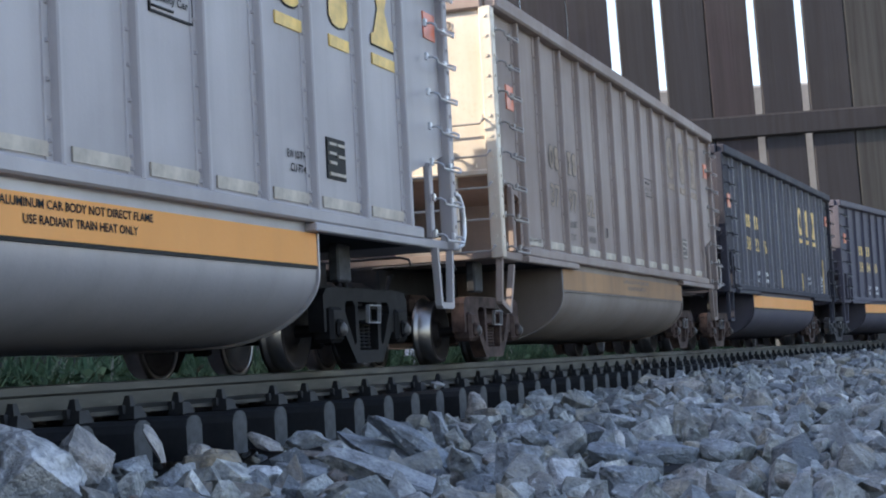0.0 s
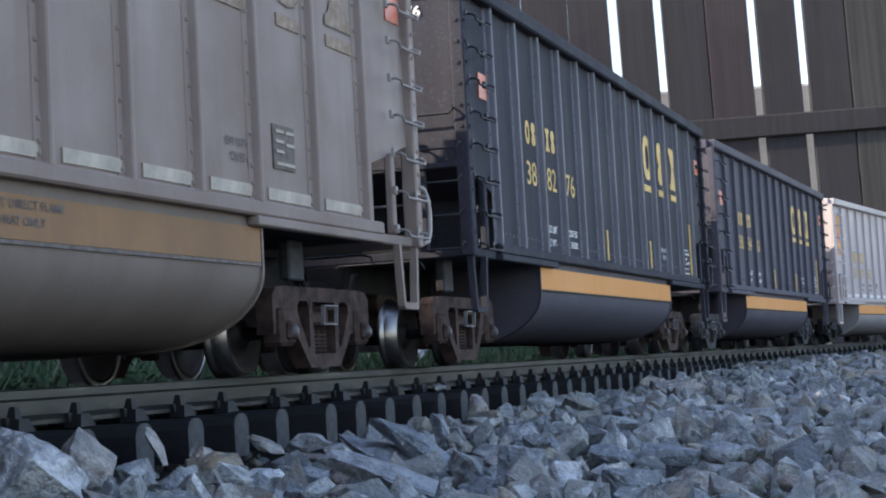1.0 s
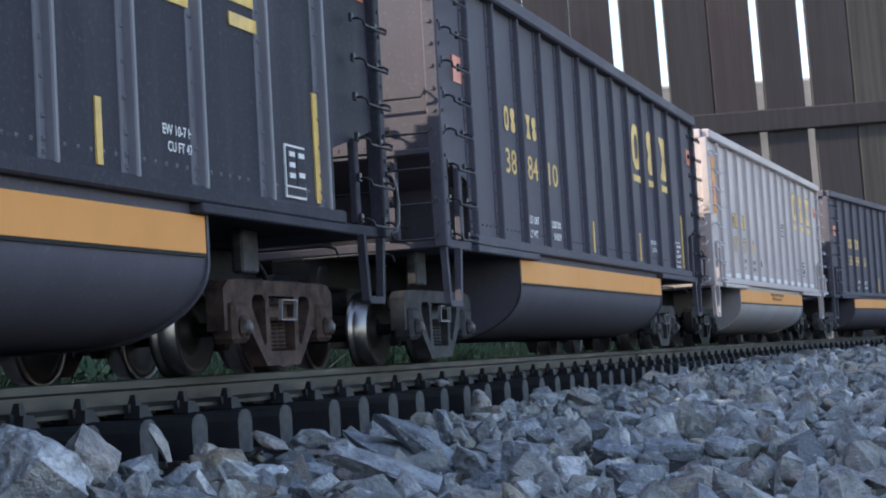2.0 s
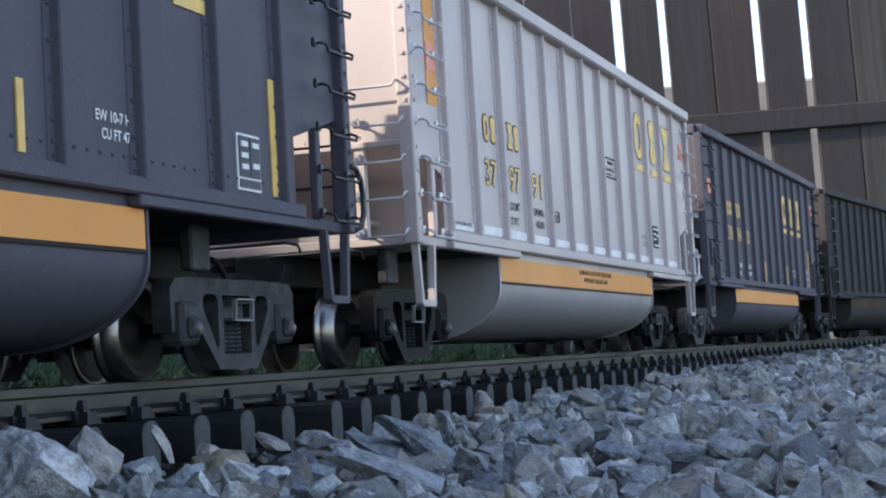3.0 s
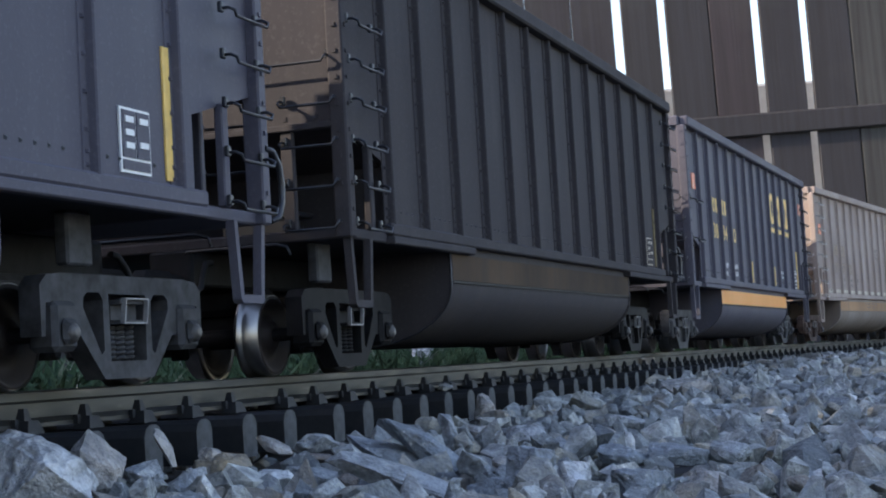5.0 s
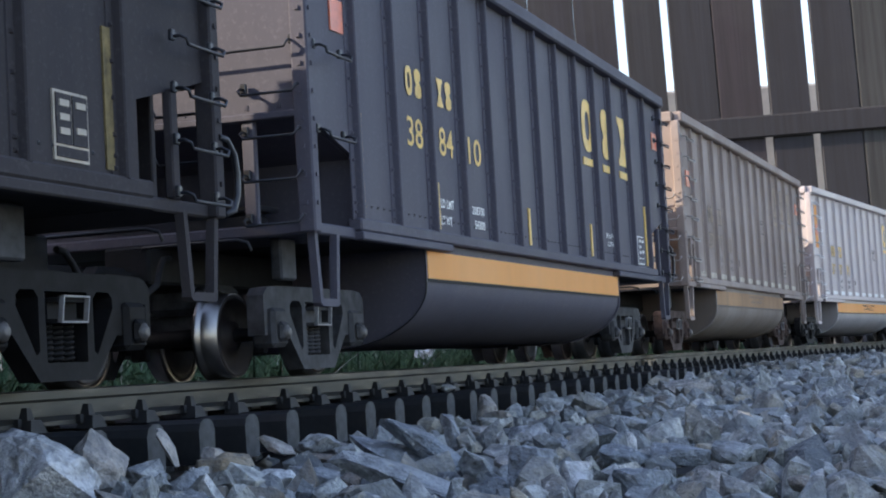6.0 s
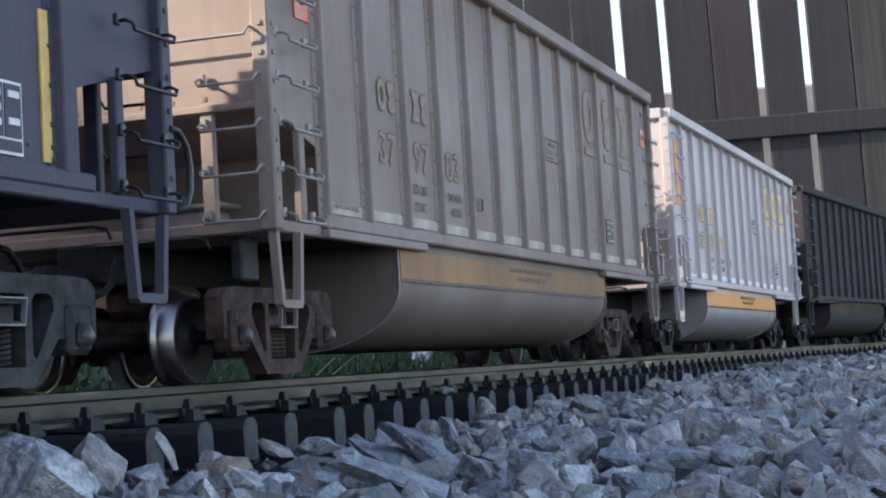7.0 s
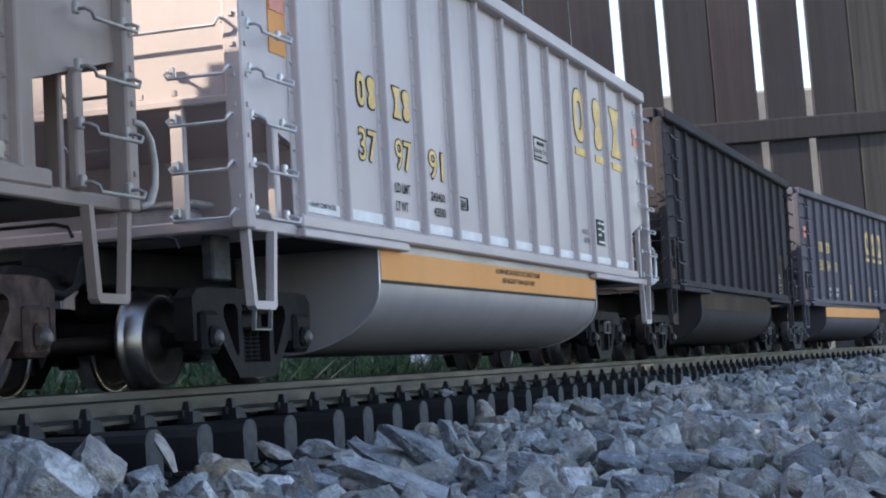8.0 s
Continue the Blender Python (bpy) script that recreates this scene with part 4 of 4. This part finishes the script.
            for ax in (-1, 1):
                place("bearing_cap", shared("bearing_cap", 0, lambda: lathe(bmesh.new(), [(0.0005, -0.0071), (0.0014, -0.0071), (0.0016, -0.0066), (0.0022, -0.0064), (0.0022, -0.0040)], 12), CAP), tr, (ax * BASE, side * 0.0385, 0.0127), r)
        for side in (-1, 1):
            place("body_bracket", shared("body_bracket", 0, lambda: box(bmesh.new(), -0.0055, 0.0055, -0.0018, 0.0018, 0.0280, 0.0404, 0.0006), TRUCK_LIGHT), car, (X(u) - 0.0245, side * 0.0422, 0))
        for ax in (-1, 1):
            ws = place("wheelset", shared("axle", 0, lambda: lathe(bmesh.new(), [(0.0018, -0.0380), (0.0020, -0.0300), (0.0026, -0.0240), (0.0026, 0.0240), (0.0020, 0.0300), (0.0018, 0.0380)], 12), TRUCK), car, (X(u) + ax * BASE, 0, 0.0127))
            WHEELSETS.append((car, ws, X(u) + ax * BASE))
            for side in (-1, 1):
                r = 0 if side < 0 else math.pi
                place("wheel", shared("wheel", 0, wheel_bmesh, WHEEL), ws, (0, side * 0.0222, 0), r)
                place("tyre", shared("tyre", 0, tread_bmesh, TREAD), ws, (0, side * 0.0222, 0), r, "polished steel tread and flange")
    # marks on the side toward the garden
    if style in ("silver", "worn"):
        for a, b in zip(RIBS, RIBS[1:]):
            bar(car, "label_strip", a + 0.0046, 0.0466, b - a - 0.0094, 0.0033, patch, label="pale strip along the panel foot")
        lettered(car, "1 IN HP COMP SHOES", RIBS[0] + 0.0060, 0.0482, 0.0200, 0.0016, ink, -0.0577)
        bar(car, "emblem_bar", 0.2915, 0.0958, 0.0225, 0.0006, ink)
        bar(car, "emblem_bar", 0.2915, 0.0862, 0.0225, 0.0006, ink)
        bar(car, "emblem_bar", 0.2930, 0.0877, 0.0110, 0.0005, ink)
        bar(car, "emblem_bar", 0.2980, 0.0932, 0.0100, 0.0013, ink)
        lettered(car, "Quality Car", 0.2935, 0.0890, 0.0185, 0.0028, ink)
        for du in (0.0, 0.0219):
            bar(car, "emblem_bar", 0.2915 + du, 0.0862, 0.0006, 0.0102, ink)
        bar(car, "plate", 0.3979, 0.0556, 0.0145, 0.0124, ink, label="black stencil panel with white lettering bars")
        for du, dz, w in ((0.0012, 0.0100, 0.0055), (0.0012, 0.0072, 0.0055), (0.0012, 0.0044, 0.0055), (0.0080, 0.0100, 0.0055), (0.0080, 0.0066, 0.0055), (0.0012, 0.0010, 0.0122)):
            bar(car, "stencil_bar", 0.3979 + du, 0.0556 + dz, w, 0.0009, patch, -0.0576)
        lettered(car, "EW 10-7 H 12-3", 0.3690, 0.0590, 0.0195, 0.0025, ink)
        lettered(car, "CU FT 4700", 0.3710, 0.0552, 0.0160, 0.0025, ink)
        lettered(car, "286K", 0.1862, 0.0582, 0.0080, 0.0028, ink)
        for z in (0.0574, 0.0617):
            bar(car, "box_line", 0.1850, z, 0.0105, 0.0004, ink)
        for du in (0.0, 0.0101):
            bar(car, "box_line", 0.1850 + du, 0.0574, 0.0004, 0.0047, ink)
        lettered(car, "ALUMINUM CAR BODY NOT DIRECT FLAME", 0.2260, 0.0356, 0.0640, 0.0020, ink, -0.0572)
        lettered(car, "USE RADIANT TRAIN HEAT ONLY", 0.2345, 0.0322, 0.0480, 0.0020, ink, -0.0572)
        load, light = "243400", "42500"
    else:
        for u, z1 in () if style == "grime" else ((0.0425, 0.0790), (0.1150, 0.0630), (0.2300, 0.0620), (0.3360, 0.0620), (0.4590, 0.0790)):
            bar(car, "gauge_stripe", u, 0.0468, 0.0040 if z1 > 0.07 else 0.0026, z1 - 0.0468, emblem, label="yellow upright stripe")
        if style == "grime":
            bar(car, "gauge_stripe", 0.4590, 0.0468, 0.0040, 0.0322, SOOTY_YELLOW, label="sooty yellow upright stripe")
        bar(car, "plate", 0.4375, 0.0470, 0.0140, 0.0150, patch, label="white framed inspection stencil")
        for du, dz, w, h in ((0.0008, 0.0035, 0.0060, 0.0108), (0.0074, 0.0035, 0.0058, 0.0108), (0.0008, 0.0007, 0.0124, 0.0022)):
            bar(car, "plate_field", 0.4375 + du, 0.0470 + dz, w, h, body, -0.0575)
        for du, dz in ((0.0018, 0.0115), (0.0018, 0.0085), (0.0018, 0.0055), (0.0084, 0.0115), (0.0084, 0.0060)):
            bar(car, "stencil_bar", 0.4375 + du, 0.0470 + dz, 0.0038, 0.0014, patch, -0.0578)
        if style == "black":
            lettered(car, "EW 10-7 H 12-3", 0.3672, 0.0570, 0.0225, 0.0026, patch)
            lettered(car, "CU FT 4700", 0.3695, 0.0530, 0.0160, 0.0026, patch)
        rivets = shared("rivet_row", 0, rivet_row_bmesh, rib_mat or WIRE_BLACK)
        for u in RIBS[:-1]:
            place("rivet_row", rivets, car, (X(u), -0.0570, 0.0510))
        load, light = "208700", "54300"
    mark_ink = ink if style in ("silver", "worn") else patch
    if style != "grime":
        low = 0.0 if style in ("silver", "worn") else 0.0038
        lettered(car, "LD LMT", 0.1190, 0.0582 - low, 0.0146, 0.0033, mark_ink)
        lettered(car, "LT WT", 0.1190, 0.0522 - low, 0.0118, 0.0033, mark_ink)
        lettered(car, load, 0.1545, 0.0582 - low, 0.0150, 0.0032, mark_ink)
        lettered(car, light, 0.1570, 0.0530 - low, 0.0125, 0.0032, mark_ink)
        up, back = (0.0, 0.0) if style in ("silver", "worn") else (0.0072, 0.0338)
        for pair, u in zip(digits, (0.0886, 0.1210, 0.1540)):
            if edge:
                lettered(car, pair, u - 0.0003, 0.0653 + up, 0.0162, 0.0112, edge, -0.0572, bold=0.045)
            lettered(car, pair, u, 0.0658 + up, 0.0155, 0.0102, emblem, -0.0573, bold=0.005)
        for u, kind in ((0.0890, "ring"), (0.0980, "bar"), (0.1210, "hourglass"), (0.1300, "bar")):
            block_mark(car, u, 0.0830 + up, 0.0066, 0.0102, emblem, edge, kind)
        down = 0.0 if style in ("silver", "worn") else 0.0064
        for u, w, kind in ((0.3645, 0.0212, "ring"), (0.4040, 0.0160, "bar"), (0.4400, 0.0205, "hourglass")):
            block_mark(car, u - back, 0.1028 - down, w, 0.0252, emblem, edge, kind)
            bar(car, "emblem_underline", u - back, 0.0962 - down, w, 0.0036, emblem)
        bar(car, "reflector", 0.4925, 0.1135, 0.0120, 0.0095, RED, label="orange-red reflector decal")
        bar(car, "reflector", 0.0255, 0.1010, 0.0100, 0.0100, RED, label="orange-red reflector decal")
    if style == "silver":
        bar(car, "end_stripe", 0.0250, 0.0890, 0.0110, 0.0400, YELLOW, -0.0570, label="yellow decal by the corner")
    # number and data on the leading end
    if digits and (style in ("silver", "worn") or digits[2] == "76"):
        me = text_mesh("".join(digits), 0.0044, 0.0190, mark_ink, 0.03)
        place("end_number", me, car, (X(FRONT) - 0.0006, -0.024, 0.1318), -math.pi / 2)
    return car


WHEELSETS = []
TRAIN = []


def coal_train():
    silver = ("silver", dict(body=SILVER, tub=SILVER_TUB, stripe=YELLOW, wire=WIRE_SILVER, frame_mat=TRUCK, patch=WHITE, ink=INK, emblem=LETTER, edge=INK, style="silver"))
    worn = ("worn", dict(body=WORN, tub=WORN_TUB, stripe=YELLOW_WORN, wire=WIRE_WORN, frame_mat=RUST_TRUCK, patch=WHITE_WORN, ink=INK_WORN, emblem=LETTER_WORN, edge=INK_WORN, style="worn"))
    black = ("black", dict(body=BLACK, tub=BLACK, stripe=YELLOW, wire=WIRE_BLACK, frame_mat=TRUCK, patch=WHITE, ink=INK, emblem=LETTER, edge=None, style="black"))
    dusty = ("dusty", dict(body=BLACK_DUST, tub=BLACK, stripe=YELLOW, wire=WIRE_BLACK, frame_mat=RUST_TRUCK, patch=WHITE, ink=INK, emblem=LETTER, edge=None, style="black"))
    grime = ("grime", dict(body=GRIME, tub=GRIME, stripe=GRIME_STRIPE, wire=WIRE_BLACK, frame_mat=TRUCK, patch=WHITE_WORN, ink=INK, emblem=LETTER_WORN, edge=None, style="grime"))
    clean = "clean silver model coal gondola with yellow tub stripe"
    dulled = "dull dirty silver model coal gondola with yellow tub stripe"
    brown = "brown weathered silver model coal gondola with faded lettering"
    dark = "black model coal gondola with yellow tub stripe and lettering"
    scuffed = "dusty black model coal gondola with rusty trucks"
    dingy = "grimy dark brown model coal gondola without readable lettering"
    order = [(silver, ("37", "97", "91"), dulled), (worn, ("37", "97", "82"), brown), (dusty, ("38", "82", "76"), scuffed), (black, ("38", "84", "10"), dark),
             (silver, ("37", "97", "91"), clean), (black, ("38", "84", "10"), dark), (grime, (), dingy), (black, ("38", "84", "10"), dark),
             (worn, ("37", "97", "83"), brown), (silver, ("37", "97", "91"), clean), (grime, (), dingy), (black, ("38", "84", "10"), dark)]
    for (_, look_of), digits, label in order:
        kw = dict(look_of)
        if kw["frame_mat"] is TRUCK and kw["style"] == "black":
            kw["frame_mat"] = TRUCK_LIGHT
        # the sun on this car's leading end is put into its paint
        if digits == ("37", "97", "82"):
            kw["end_mat"] = SUNLIT_END
        if not TRAIN:
            kw["body"], kw["patch"] = DULL_SILVER, WHITE_WORN
        if kw["body"] is BLACK_DUST:
            kw["rib_mat"] = DUSTY_EDGE
        # the eighth car has lost most of its leading ladder
        TRAIN.append(coal_car(label, digits=digits, sparse=len(TRAIN) == 7, **kw))


# ---- movement ----
def run(t):
    """How far the train has run after t seconds."""
    drift = (((5.551e-05 * t + -8.244e-04) * t + 4.765e-03) * t + -1.400e-02) * t + 1.616e-02
    return 0.6024 * t - drift


def motions():
    """The train rolls past; every wheelset turns with it."""
    times = sorted({0, 1 / 30, 2 / 30, 8 - 1 / 30, 8 - 2 / 30, *[k * 0.1 for k in range(81)]})
    for i, car in enumerate(TRAIN):
        rows = []
        for t in times:
            s = 0.3048 + PITCH * i - run(t)
            a, _ = centre_line(s + X(TRUCKS[0]))
            b, _ = centre_line(s + X(TRUCKS[1]))
            h = math.atan2(b.y - a.y, b.x - a.x)
            mid = a + (b - a) * (-X(TRUCKS[0]) / (X(TRUCKS[1]) - X(TRUCKS[0])))
            rows.append((t, pose(mid.x, mid.y, RAIL, 0, 0, math.degrees(h))))
        walk(car, rows)
    for car, wheels, x in WHEELSETS:
        walk(wheels, [(k / 30, pose(x, 0, 0.0127, 0, -math.degrees((run(k / 30) - run(0)) / 0.0127), 0)) for k in range(241)])


ground()
lawn()
clover()
lawn_pale_spots()
fence()
shade_fence()
garden_wall()
coal_train()
track()
ballast()
motions()
